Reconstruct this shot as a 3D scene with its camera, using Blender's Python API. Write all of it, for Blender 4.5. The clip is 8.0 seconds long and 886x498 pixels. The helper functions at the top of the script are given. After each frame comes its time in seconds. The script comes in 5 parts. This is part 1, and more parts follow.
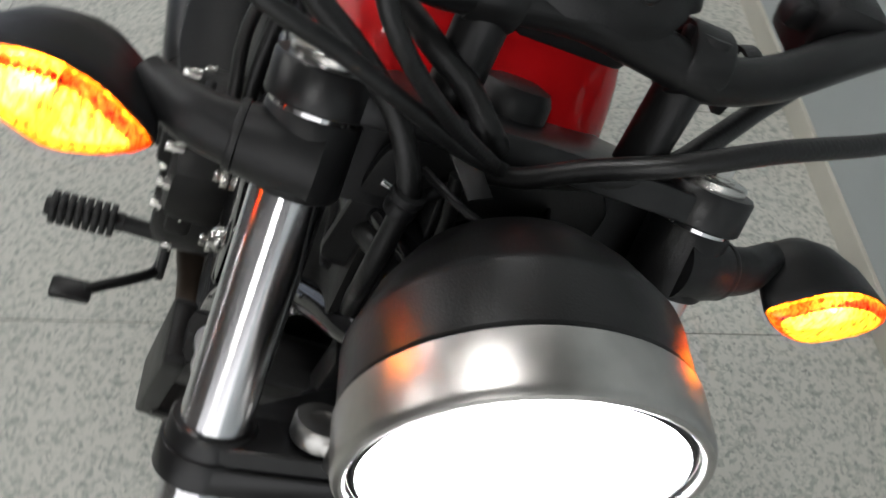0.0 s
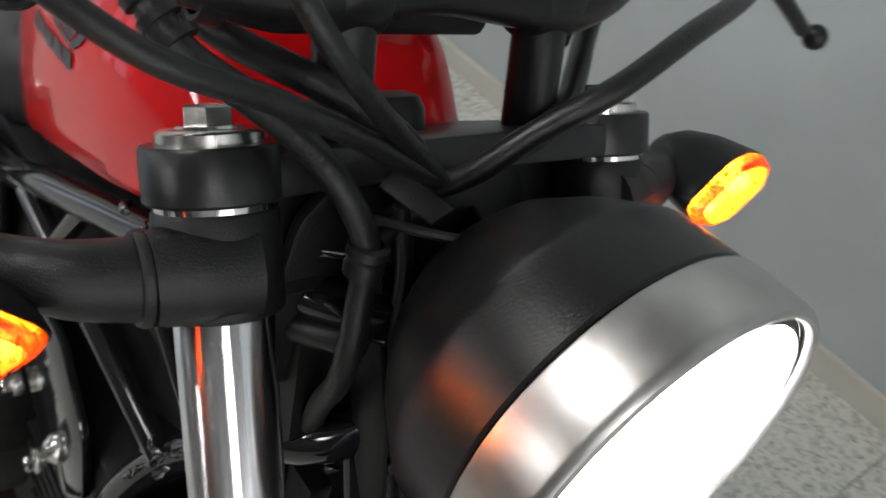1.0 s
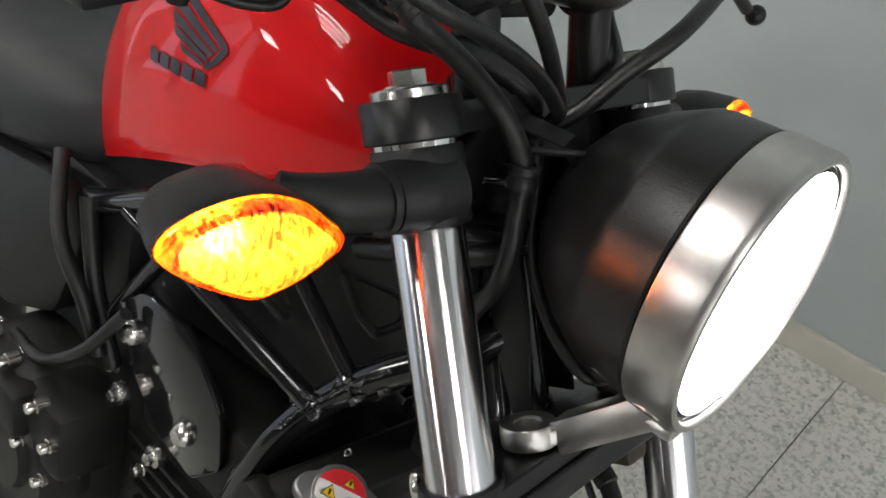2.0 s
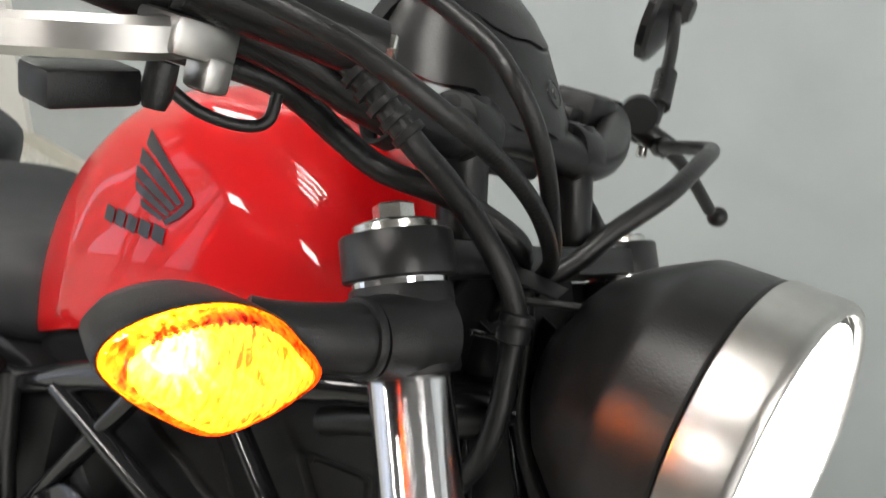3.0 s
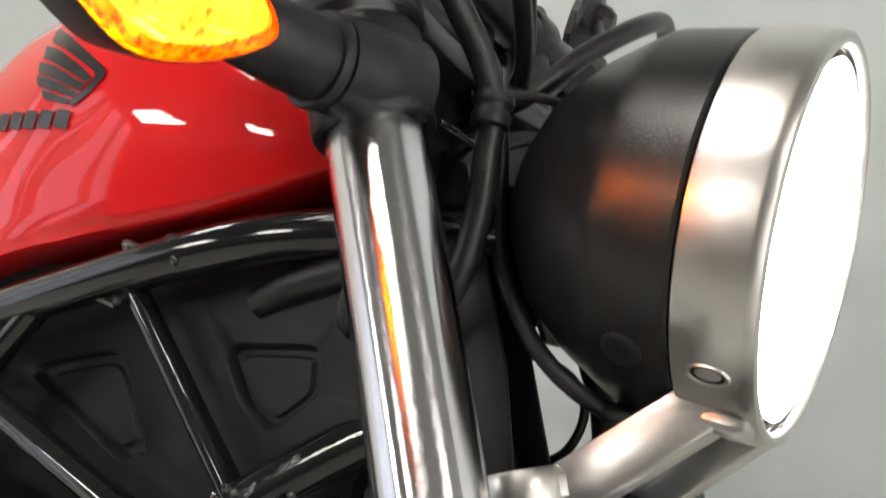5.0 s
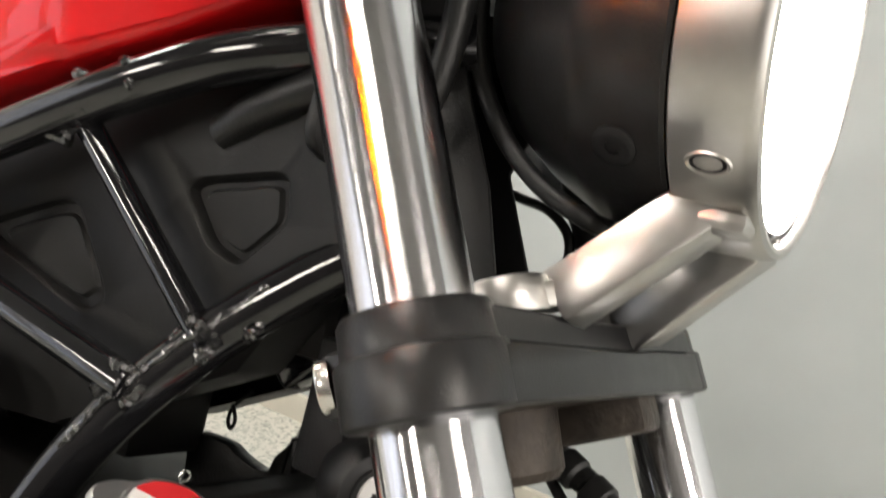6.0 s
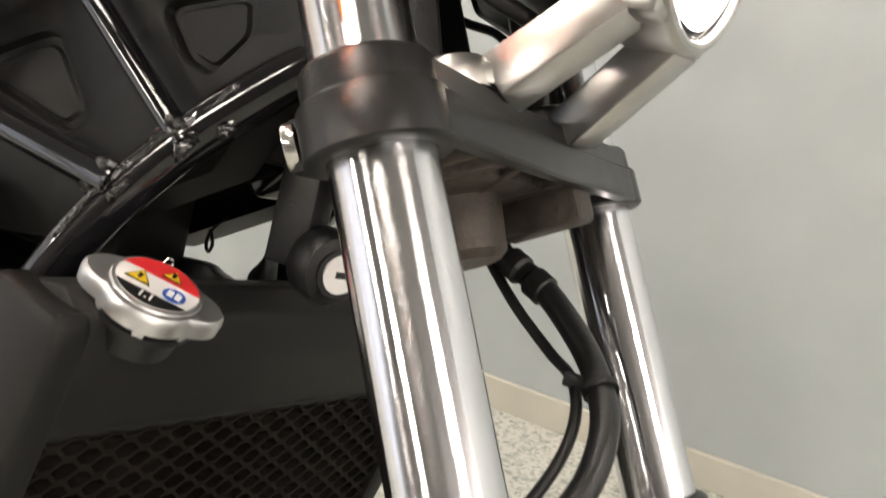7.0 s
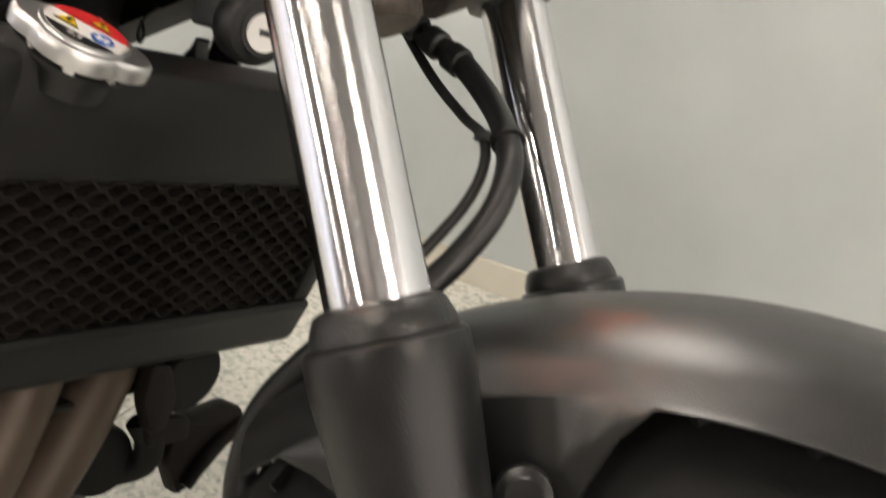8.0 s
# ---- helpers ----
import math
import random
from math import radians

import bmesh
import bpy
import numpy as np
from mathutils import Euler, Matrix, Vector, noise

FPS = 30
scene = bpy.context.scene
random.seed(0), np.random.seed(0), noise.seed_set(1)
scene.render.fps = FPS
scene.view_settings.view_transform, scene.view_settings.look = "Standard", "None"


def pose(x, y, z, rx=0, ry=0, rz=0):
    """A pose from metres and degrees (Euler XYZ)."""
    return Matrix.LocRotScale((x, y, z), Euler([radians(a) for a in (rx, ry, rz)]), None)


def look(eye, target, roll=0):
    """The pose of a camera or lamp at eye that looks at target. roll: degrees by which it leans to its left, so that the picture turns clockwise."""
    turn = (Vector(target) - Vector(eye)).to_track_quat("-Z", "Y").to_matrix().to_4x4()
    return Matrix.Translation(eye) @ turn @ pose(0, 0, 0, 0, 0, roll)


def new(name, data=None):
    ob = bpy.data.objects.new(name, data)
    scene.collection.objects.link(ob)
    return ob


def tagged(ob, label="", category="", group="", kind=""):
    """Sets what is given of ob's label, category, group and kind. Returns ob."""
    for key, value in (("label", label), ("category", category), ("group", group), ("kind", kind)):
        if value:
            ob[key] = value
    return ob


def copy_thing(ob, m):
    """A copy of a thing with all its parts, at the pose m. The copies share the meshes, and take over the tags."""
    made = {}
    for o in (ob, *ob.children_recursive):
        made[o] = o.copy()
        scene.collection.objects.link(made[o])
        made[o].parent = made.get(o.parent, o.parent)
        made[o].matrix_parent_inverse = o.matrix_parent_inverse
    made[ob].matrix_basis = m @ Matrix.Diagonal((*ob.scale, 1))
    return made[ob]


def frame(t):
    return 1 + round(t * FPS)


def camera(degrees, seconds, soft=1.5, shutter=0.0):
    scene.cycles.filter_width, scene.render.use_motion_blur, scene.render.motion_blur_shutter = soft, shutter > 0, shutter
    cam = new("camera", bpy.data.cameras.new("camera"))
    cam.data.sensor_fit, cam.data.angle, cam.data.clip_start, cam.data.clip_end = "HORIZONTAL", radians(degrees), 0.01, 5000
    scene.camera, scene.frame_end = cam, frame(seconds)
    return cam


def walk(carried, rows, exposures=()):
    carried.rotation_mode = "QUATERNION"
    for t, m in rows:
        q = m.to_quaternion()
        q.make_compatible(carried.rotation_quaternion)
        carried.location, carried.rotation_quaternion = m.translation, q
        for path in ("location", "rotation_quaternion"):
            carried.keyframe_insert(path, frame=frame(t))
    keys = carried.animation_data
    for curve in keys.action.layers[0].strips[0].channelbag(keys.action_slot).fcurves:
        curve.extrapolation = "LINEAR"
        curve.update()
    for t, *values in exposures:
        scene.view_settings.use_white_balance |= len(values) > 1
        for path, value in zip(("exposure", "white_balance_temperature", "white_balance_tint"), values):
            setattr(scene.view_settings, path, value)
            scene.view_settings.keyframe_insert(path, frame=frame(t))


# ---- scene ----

import itertools

# ------------------------------------------------------------------ camera
cam = camera(54.87, 8.0, soft=1.6, shutter=0.4)
PATH = [
    (0, (0.2304, -0.0193, 1.2881), (-0.3852, 0.0602, 0.5041), 7.36),
    (0.5, (0.1975, -0.0553, 1.2666), (-0.4294, 0.1344, 0.5109), -2.43),
    (1, (0.1616, -0.1185, 1.2274), (-0.3971, 0.2783, 0.4991), 0.84),
    (1.2, (0.1555, -0.1751, 1.2301), (-0.3620, 0.3050, 0.5217), 2.50),
    (2.3, (0.1895, -0.3170, 1.2665), (-0.3353, 0.2101, 0.5981), -0.80),
    (2.5, (0.1617, -0.3237, 1.2572), (-0.3508, 0.2428, 0.6120), 0.84),
    (3, (0.1595, -0.3087, 1.1937), (-0.4265, 0.3634, 0.7409), 3.52),
    (3.5, (0.1459, -0.3053, 1.0915), (-0.4814, 0.4206, 0.8097), 1.51),
    (4, (0.1535, -0.3335, 1.0384), (-0.4473, 0.4443, 0.8536), 2.38),
    (4.2, (0.1602, -0.3463, 1.0342), (-0.4268, 0.4424, 0.8513), 2.93),
    (5.3, (0.1441, -0.3171, 0.9692), (-0.4074, 0.4791, 0.7205), 3.50),
    (5.5, (0.1412, -0.3153, 0.9562), (-0.4015, 0.4847, 0.7003), 3.86),
    (6, (0.1450, -0.3152, 0.9328), (-0.3771, 0.4837, 0.6342), 3.60),
    (6.5, (0.1542, -0.3265, 0.9009), (-0.3377, 0.4735, 0.5572), 3.96),
    (7, (0.1902, -0.3598, 0.8885), (-0.2899, 0.4351, 0.5175), 3.70),
    (7.5, (0.2189, -0.3914, 0.8659), (-0.2441, 0.3991, 0.4648), 4.07),
    (8, (0.2405, -0.4006, 0.8335), (-0.1632, 0.3872, 0.3684), 5.33),
]
walk(cam, [(t, look(eye, target, roll)) for t, eye, target, roll in PATH],
     exposures=[(0, -0.45, 6000, 10), (1.2, -0.35, 6000, 10), (2.4, -0.2, 6200, 10), (3.0, 0.22, 6250, 10), (4.2, 0.26, 6300, 10), (5.5, 0.45, 6600, 11), (6.5, 0.60, 6750, 12), (8.0, 0.52, 7000, 14)])

# ------------------------------------------------------------------ light
world = bpy.data.worlds.new("world")
scene.world = world
world.use_nodes = True
world.node_tree.nodes["Background"].inputs[0].default_value = (0.8, 0.9, 1.0, 1)
world.node_tree.nodes["Background"].inputs[1].default_value = 0.3

LAMP_POWER = 36.0          # glow of the ceiling tubes
DAY_POWER = 70.0          # daylight through the shop window
HEAD_POWER = 40.0         # glow of the headlight
BLINK_POWER = 150.0         # glow of the turn signals


# ------------------------------------------------------------------ materials
def mat(name, color, rough=0.5, metal=0.0, var=0.15, scale=40.0, bump=0.0, bump_scale=400.0, coat=0.0, rough_var=0.1, spec=0.5):
    """A plain surface with variation at two scales, wear in its gloss and fine relief."""
    m = bpy.data.materials.new(name)
    m.use_nodes = True
    nt = m.node_tree
    b = nt.nodes["Principled BSDF"]
    tc = nt.nodes.new("ShaderNodeTexCoord")
    n1 = nt.nodes.new("ShaderNodeTexNoise")
    n1.inputs["Scale"].default_value = scale
    n1.inputs["Detail"].default_value = 6
    nt.links.new(tc.outputs["Object"], n1.inputs["Vector"])
    n2 = nt.nodes.new("ShaderNodeTexNoise")
    n2.inputs["Scale"].default_value = scale * 0.12
    n2.inputs["Detail"].default_value = 3
    nt.links.new(tc.outputs["Object"], n2.inputs["Vector"])
    add = nt.nodes.new("ShaderNodeMath")
    add.operation = "ADD"
    nt.links.new(n1.outputs[0], add.inputs[0])
    nt.links.new(n2.outputs[0], add.inputs[1])
    ramp = nt.nodes.new("ShaderNodeMapRange")
    ramp.inputs["From Min"].default_value = 0.7
    ramp.inputs["From Max"].default_value = 1.3
    ramp.inputs["To Min"].default_value = 1 - var
    ramp.inputs["To Max"].default_value = 1 + var
    nt.links.new(add.outputs[0], ramp.inputs["Value"])
    mul = nt.nodes.new("ShaderNodeVectorMath")
    mul.operation = "SCALE"
    mul.inputs[0].default_value = color
    nt.links.new(ramp.outputs[0], mul.inputs["Scale"])
    nt.links.new(mul.outputs[0], b.inputs["Base Color"])
    rr = nt.nodes.new("ShaderNodeMapRange")
    rr.inputs["From Min"].default_value = 0.7
    rr.inputs["From Max"].default_value = 1.3
    rr.inputs["To Min"].default_value = max(0.0, rough * (1 - rough_var))
    rr.inputs["To Max"].default_value = min(1.0, rough * (1 + rough_var))
    nt.links.new(add.outputs[0], rr.inputs["Value"])
    nt.links.new(rr.outputs[0], b.inputs["Roughness"])
    b.inputs["Metallic"].default_value = metal
    b.inputs["Specular IOR Level"].default_value = spec
    if coat:
        b.inputs["Coat Weight"].default_value = coat
        b.inputs["Coat Roughness"].default_value = 0.03
    if bump:
        n3 = nt.nodes.new("ShaderNodeTexNoise")
        n3.inputs["Scale"].default_value = bump_scale
        n3.inputs["Detail"].default_value = 4
        nt.links.new(tc.outputs["Object"], n3.inputs["Vector"])
        bp = nt.nodes.new("ShaderNodeBump")
        bp.inputs["Strength"].default_value = bump
        bp.inputs["Distance"].default_value = 0.001
        nt.links.new(n3.outputs[0], bp.inputs["Height"])
        nt.links.new(bp.outputs[0], b.inputs["Normal"])
    return m


def glow(name, color, power, color2=None, scale=60.0):
    """A lit surface; color2 gives a mottled second colour."""
    m = bpy.data.materials.new(name)
    m.use_nodes = True
    nt = m.node_tree
    b = nt.nodes["Principled BSDF"]
    b.inputs["Base Color"].default_value = (*color, 1)
    b.inputs["Roughness"].default_value = 0.15
    b.inputs["Emission Strength"].default_value = power
    b.inputs["Emission Color"].default_value = (*color, 1)
    if color2:
        tc = nt.nodes.new("ShaderNodeTexCoord")
        v = nt.nodes.new("ShaderNodeTexNoise")
        v.inputs["Scale"].default_value = scale
        v.inputs["Detail"].default_value = 2
        nt.links.new(tc.outputs["Object"], v.inputs["Vector"])
        r = nt.nodes.new("ShaderNodeValToRGB")
        r.color_ramp.elements[0].position, r.color_ramp.elements[0].color = 0.38, (*color2, 1)
        r.color_ramp.elements[1].position, r.color_ramp.elements[1].color = 0.6, (*color, 1)
        nt.links.new(v.outputs[0], r.inputs[0])
        nt.links.new(r.outputs[0], b.inputs["Emission Color"])
    return m


def tinted(name, color):
    """Clear coloured plastic: tinted see-through with a thin gloss and wavy optics."""
    m = bpy.data.materials.new(name)
    m.use_nodes = True
    nt = m.node_tree
    nt.nodes.remove(nt.nodes["Principled BSDF"])
    out = nt.nodes["Material Output"]
    tc = nt.nodes.new("ShaderNodeTexCoord")
    mp = nt.nodes.new("ShaderNodeMapping")
    mp.inputs["Scale"].default_value = (1.0, 1.0, 0.38)
    nt.links.new(tc.outputs["Object"], mp.inputs["Vector"])
    v = nt.nodes.new("ShaderNodeTexNoise")
    v.inputs["Scale"].default_value = 360
    v.inputs["Detail"].default_value = 1.5
    v.inputs["Distortion"].default_value = 0.6
    nt.links.new(mp.outputs[0], v.inputs["Vector"])
    mr = nt.nodes.new("ShaderNodeMapRange")
    mr.inputs["From Min"].default_value = 0.32
    mr.inputs["From Max"].default_value = 0.66
    mr.inputs["To Min"].default_value = 0.20
    mr.inputs["To Max"].default_value = 1.5
    nt.links.new(v.outputs[0], mr.inputs["Value"])
    sc = nt.nodes.new("ShaderNodeVectorMath")
    sc.operation = "SCALE"
    sc.inputs[0].default_value = color
    nt.links.new(mr.outputs[0], sc.inputs["Scale"])
    clear = nt.nodes.new("ShaderNodeBsdfTransparent")
    nt.links.new(sc.outputs[0], clear.inputs["Color"])
    bend = nt.nodes.new("ShaderNodeBsdfRefraction")
    bend.inputs["Roughness"].default_value = 0.55
    bend.inputs["IOR"].default_value = 1.25
    nt.links.new(sc.outputs[0], bend.inputs["Color"])
    tr = nt.nodes.new("ShaderNodeMixShader")
    tr.inputs[0].default_value = 0.42
    nt.links.new(clear.outputs[0], tr.inputs[1])
    nt.links.new(bend.outputs[0], tr.inputs[2])
    gl = nt.nodes.new("ShaderNodeBsdfGlossy")
    gl.inputs["Roughness"].default_value = 0.08
    haze = nt.nodes.new("ShaderNodeBsdfTranslucent")
    nt.links.new(sc.outputs[0], haze.inputs["Color"])
    soft = nt.nodes.new("ShaderNodeMixShader")
    soft.inputs[0].default_value = 0.20
    nt.links.new(tr.outputs[0], soft.inputs[1])
    nt.links.new(haze.outputs[0], soft.inputs[2])
    mix = nt.nodes.new("ShaderNodeMixShader")
    mix.inputs[0].default_value = 0.06
    nt.links.new(soft.outputs[0], mix.inputs[1])
    nt.links.new(gl.outputs[0], mix.inputs[2])
    nt.links.new(mix.outputs[0], out.inputs["Surface"])
    return m


def granite():
    m = bpy.data.materials.new("speckled_granite_tile")
    m.use_nodes = True
    nt = m.node_tree
    b = nt.nodes["Principled BSDF"]
    tc = nt.nodes.new("ShaderNodeTexCoord")
    v = nt.nodes.new("ShaderNodeTexVoronoi")
    v.inputs["Scale"].default_value = 150
    nt.links.new(tc.outputs["Object"], v.inputs["Vector"])
    n = nt.nodes.new("ShaderNodeTexNoise")
    n.inputs["Scale"].default_value = 70
    n.inputs["Detail"].default_value = 5
    nt.links.new(tc.outputs["Object"], n.inputs["Vector"])
    mix = nt.nodes.new("ShaderNodeMix")
    mix.data_type = "FLOAT"
    mix.inputs[0].default_value = 0.66
    sep = nt.nodes.new("ShaderNodeSeparateColor")
    nt.links.new(v.outputs["Color"], sep.inputs[0])
    nt.links.new(sep.outputs[0], mix.inputs[2])
    nt.links.new(n.outputs[0], mix.inputs[3])
    r = nt.nodes.new("ShaderNodeValToRGB")
    r.color_ramp.elements[0].position, r.color_ramp.elements[0].color = 0.22, (0.27, 0.28, 0.26, 1)
    r.color_ramp.elements[1].position, r.color_ramp.elements[1].color = 0.56, (0.60, 0.595, 0.545, 1)
    e = r.color_ramp.elements.new(0.38)
    e.color = (0.42, 0.44, 0.40, 1)
    nt.links.new(mix.outputs[0], r.inputs[0])
    nt.links.new(r.outputs[0], b.inputs["Base Color"])
    b.inputs["Roughness"].default_value = 0.35
    return m


# the motorcycle leans on its stand, its fork raked
RAKE = 28.0
ROOT = pose(0, 0, 0, -19.99, -0.42, 0.29)
HEIGHT = 0.7927

SATIN = mat("satin_black_paint", (0.011, 0.011, 0.0112), 0.30, 0.0, 0.25, 60, 0.2, 900, spec=0.31)
FENDER = mat("pebbled_black_paint", (0.012, 0.012, 0.012), 0.33, 0.0, 0.25, 60, 0.22, 1300, spec=0.4)
CLAMPB = mat("black_anodised_casting", (0.011, 0.011, 0.0115), 0.34, 0.0, 0.25, 80, 0.12, 800, spec=0.42)
GLOSS = mat("gloss_black_frame_paint", (0.008, 0.008, 0.009), 0.10, 0.0, 0.2, 30, 0.05, 220, coat=0.4, spec=0.38)
WELD = mat("painted_weld_bead", (0.012, 0.012, 0.012), 0.12, 0.0, 0.3, 200, 1.0, 420, coat=1.0, spec=0.6)
PLASTIC = mat("matte_black_plastic", (0.009, 0.009, 0.0095), 0.38, 0.0, 0.25, 50, 0.3, 1200, spec=0.35)
COVER = mat("dark_grey_plastic", (0.009, 0.0088, 0.0085), 0.44, 0.0, 0.3, 30, 0.3, 1500, spec=0.25)
GUARD = mat("dusty_black_expanded_metal", (0.010, 0.008, 0.007), 0.6, 0.0, 0.5, 90, 0.2, 600, spec=0.12)
TYRE = mat("tyre_rubber", (0.008, 0.008, 0.008), 0.65, 0.0, 0.3, 40, 0.3, 500, spec=0.2)
RUBBER = mat("black_rubber", (0.010, 0.010, 0.010), 0.38, 0.0, 0.3, 60, 0.35, 500, spec=0.4)
PRESSED = mat("pressed_cap_metal", (0.66, 0.66, 0.66), 0.42, 1.0, 0.12, 60, 0.08, 500)
CHROME = mat("polished_chrome", (0.78, 0.78, 0.79), 0.06, 1.0, 0.03, 8)
HONED = mat("honed_hard_chrome", (0.76, 0.76, 0.78), 0.17, 1.0, 0.02, 8, rough_var=0.0)
axis_node = HONED.node_tree.nodes.new("ShaderNodeCombineXYZ")
for socket, value in zip(axis_node.inputs, ROOT @ pose(0, 0, 0, 0, -RAKE, 0) @ Vector((0, 0, 1))):
    socket.default_value = value
HONED.node_tree.links.new(axis_node.outputs[0], HONED.node_tree.nodes["Principled BSDF"].inputs["Tangent"])
HONED.node_tree.nodes["Principled BSDF"].inputs["Anisotropic"].default_value = 1.0
ALU = mat("brushed_aluminium", (0.50, 0.49, 0.47), 0.34, 1.0, 0.08, 90, 0.03, 1600)
STEEL = mat("zinc_plated_steel", (0.62, 0.61, 0.58), 0.25, 1.0, 0.12, 120)
BARE = mat("grimy_cast_aluminium", (0.050, 0.040, 0.032), 0.55, 0.3, 0.6, 70, 0.9, 250)
RED = mat("red_gloss_paint", (0.58, 0.006, 0.008), 0.4, 0.0, 0.06, 15, coat=0.85, spec=0.05)
RED.node_tree.nodes["Principled BSDF"].inputs["Coat IOR"].default_value = 1.40
RED.node_tree.nodes["Principled BSDF"].inputs["Coat Roughness"].default_value = 0.012
DECAL = mat("black_decal", (0.014, 0.011, 0.013), 0.3, 0.0, 0.1, 60, coat=0.2, spec=0.3)
SEAT = mat("black_vinyl", (0.017, 0.018, 0.020), 0.5, 0.0, 0.15, 40, 0.5, 800)
WALL = mat("grey_wall_paint", (0.424, 0.462, 0.468), 0.36, 0.0, 0.045, 9, 0.15, 250)
LOUVRE = mat("dark_lamp_louvre", (0.04, 0.04, 0.042), 0.4, 0.0, 0.1, 60)
# unseen south wall: colour set near black for a dark band in the fork chrome
SOUTH = mat("unseen_wall_darkened", (0.055, 0.050, 0.047), 0.5, 0.0, 0.05, 5, 0.1, 250)
# unseen ceiling: colour lowered so the tubes reflect a dark line
CEIL = mat("unseen_ceiling_darkened", (0.17, 0.167, 0.16), 0.6, 0.0, 0.05, 5, 0.1, 250)
FAR_WALL = mat("beige_wall_paint", (0.50, 0.48, 0.44), 0.5, 0.0, 0.05, 5, 0.1, 250)
WHITE = mat("white_wall_paint", (0.72, 0.71, 0.68), 0.5, 0.0, 0.04, 5, 0.1, 250)
CREAM = mat("cream_skirting_tile", (0.55, 0.53, 0.46), 0.35, 0.0, 0.08, 12, 0.05, 200)
GROUT = mat("grey_grout", (0.30, 0.30, 0.28), 0.8, 0.0, 0.2, 60)
GRANITE = granite()
HEADER = mat("heat_tinted_steel", (0.070, 0.051, 0.037), 0.5, 0.35, 0.25, 40, 0.2, 300)
S_WHITE = mat("white_print", (0.75, 0.74, 0.72), 0.3, 0.0, 0.03, 60)
S_RED = mat("red_print", (0.62, 0.03, 0.035), 0.3, 0.0, 0.05, 60)
S_BLACK = mat("black_print", (0.012, 0.012, 0.012), 0.3, 0.0, 0.05, 60)
S_YELLOW = mat("yellow_print", (0.75, 0.50, 0.02), 0.3, 0.0, 0.05, 60)
S_BLUE = mat("blue_print", (0.02, 0.09, 0.40), 0.3, 0.0, 0.05, 60)
LENS = glow("lit_headlight_glass", (1.0, 0.97, 0.92), HEAD_POWER)
AMBER = tinted("amber_lens", (1.0, 0.28, 0.011))
AMBER_EDGE = tinted("thick_amber_edge", (1.0, 0.16, 0.0))
AMBER_RIB = tinted("clear_amber_rib", (1.0, 0.62, 0.10))
BULB = glow("lit_bulb", (1.0, 0.85, 0.6), BLINK_POWER)
MIRROR_BOWL = mat("silvered_reflector", (0.85, 0.84, 0.80), 0.30, 0.75, 0.1, 200)
TUBE = glow("lit_fluorescent_tube", (1.0, 0.95, 0.87), LAMP_POWER)


# ------------------------------------------------------------------ building helpers
# bike space: x ahead, y left, z up, origin between the fork tubes at the lower clamp's top
OFFSET = Matrix.Translation(ROOT.inverted() @ Vector((0, 0, HEIGHT)))
FORK = pose(0, 0, 0, 0, -RAKE, 0)      # fork space (z along the tubes) into bike space


def part(name, bm, material, parent, label="", smooth=40, m=None):
    """Links a bmesh in bike space as one mesh under a thing or a part."""
    if m is not None:
        bm.transform(m)
    bm.transform(OFFSET)
    bmesh.ops.recalc_face_normals(bm, faces=bm.faces)
    me = bpy.data.meshes.new(name)
    bm.to_mesh(me)
    bm.free()
    me.materials.append(material)
    finish(me, smooth)
    ob = new(name, me)
    ob.parent = parent
    if label:
        tagged(ob, label)
    return ob


def finish(me, smooth):
    me.shade_smooth()
    if smooth < 180:
        me.set_sharp_from_angle(angle=radians(smooth))


def setting(name, bm, material, label, category):
    bmesh.ops.recalc_face_normals(bm, faces=bm.faces)
    me = bpy.data.meshes.new(name)
    bm.to_mesh(me)
    bm.free()
    me.materials.append(material)
    return tagged(new(name, me), label, category, kind="structure")


def box(x0, x1, y0, y1, z0, z1, bevel=0.0, seg=2, bm=None):
    own = bmesh.new()
    bmesh.ops.create_cube(own, size=1, matrix=Matrix.Translation(((x0 + x1) / 2, (y0 + y1) / 2, (z0 + z1) / 2)) @ Matrix.Diagonal((x1 - x0, y1 - y0, z1 - z0, 1)))
    if bevel:
        bmesh.ops.bevel(own, geom=own.edges[:], offset=bevel, segments=seg, profile=0.5, affect="EDGES")
    return join(bm, own) if bm else own


def join(bm, other):
    me = bpy.data.meshes.new("scratch")
    other.to_mesh(me)
    other.free()
    bm.from_mesh(me)
    bpy.data.meshes.remove(me)
    return bm


def basis(p, d, up=(0, 0, 1)):
    """A matrix at p whose z runs along d."""
    z = Vector(d).normalized()
    u = Vector(up)
    if abs(z.dot(u)) > 0.98:
        u = Vector((1, 0, 0))
    x = u.cross(z).normalized()
    y = z.cross(x)
    return Matrix.Translation(p) @ Matrix((x, y, z)).transposed().to_4x4()


def lathe(profile, p=(0, 0, 0), d=(0, 0, 1), seg=40, bm=None):
    """Turns (radius, height) pairs round the axis d through p."""
    own = bmesh.new()
    rings = []
    for r, h in profile:
        if r < 1e-6:
            rings.append([own.verts.new((0, 0, h))])
        else:
            rings.append([own.verts.new((r * math.cos(a), r * math.sin(a), h)) for a in (2 * math.pi * k / seg for k in range(seg))])
    for a, b in zip(rings, rings[1:]):
        for k in range(seg):
            j = (k + 1) % seg
            if len(a) == 1 and len(b) == 1:
                continue
            if len(a) == 1:
                own.faces.new((a[0], b[k], b[j]))
            elif len(b) == 1:
                own.faces.new((a[k], a[j], b[0]))
            else:
                own.faces.new((a[k], a[j], b[j], b[k]))
    own.transform(basis(p, d))
    return join(bm, own) if bm else own


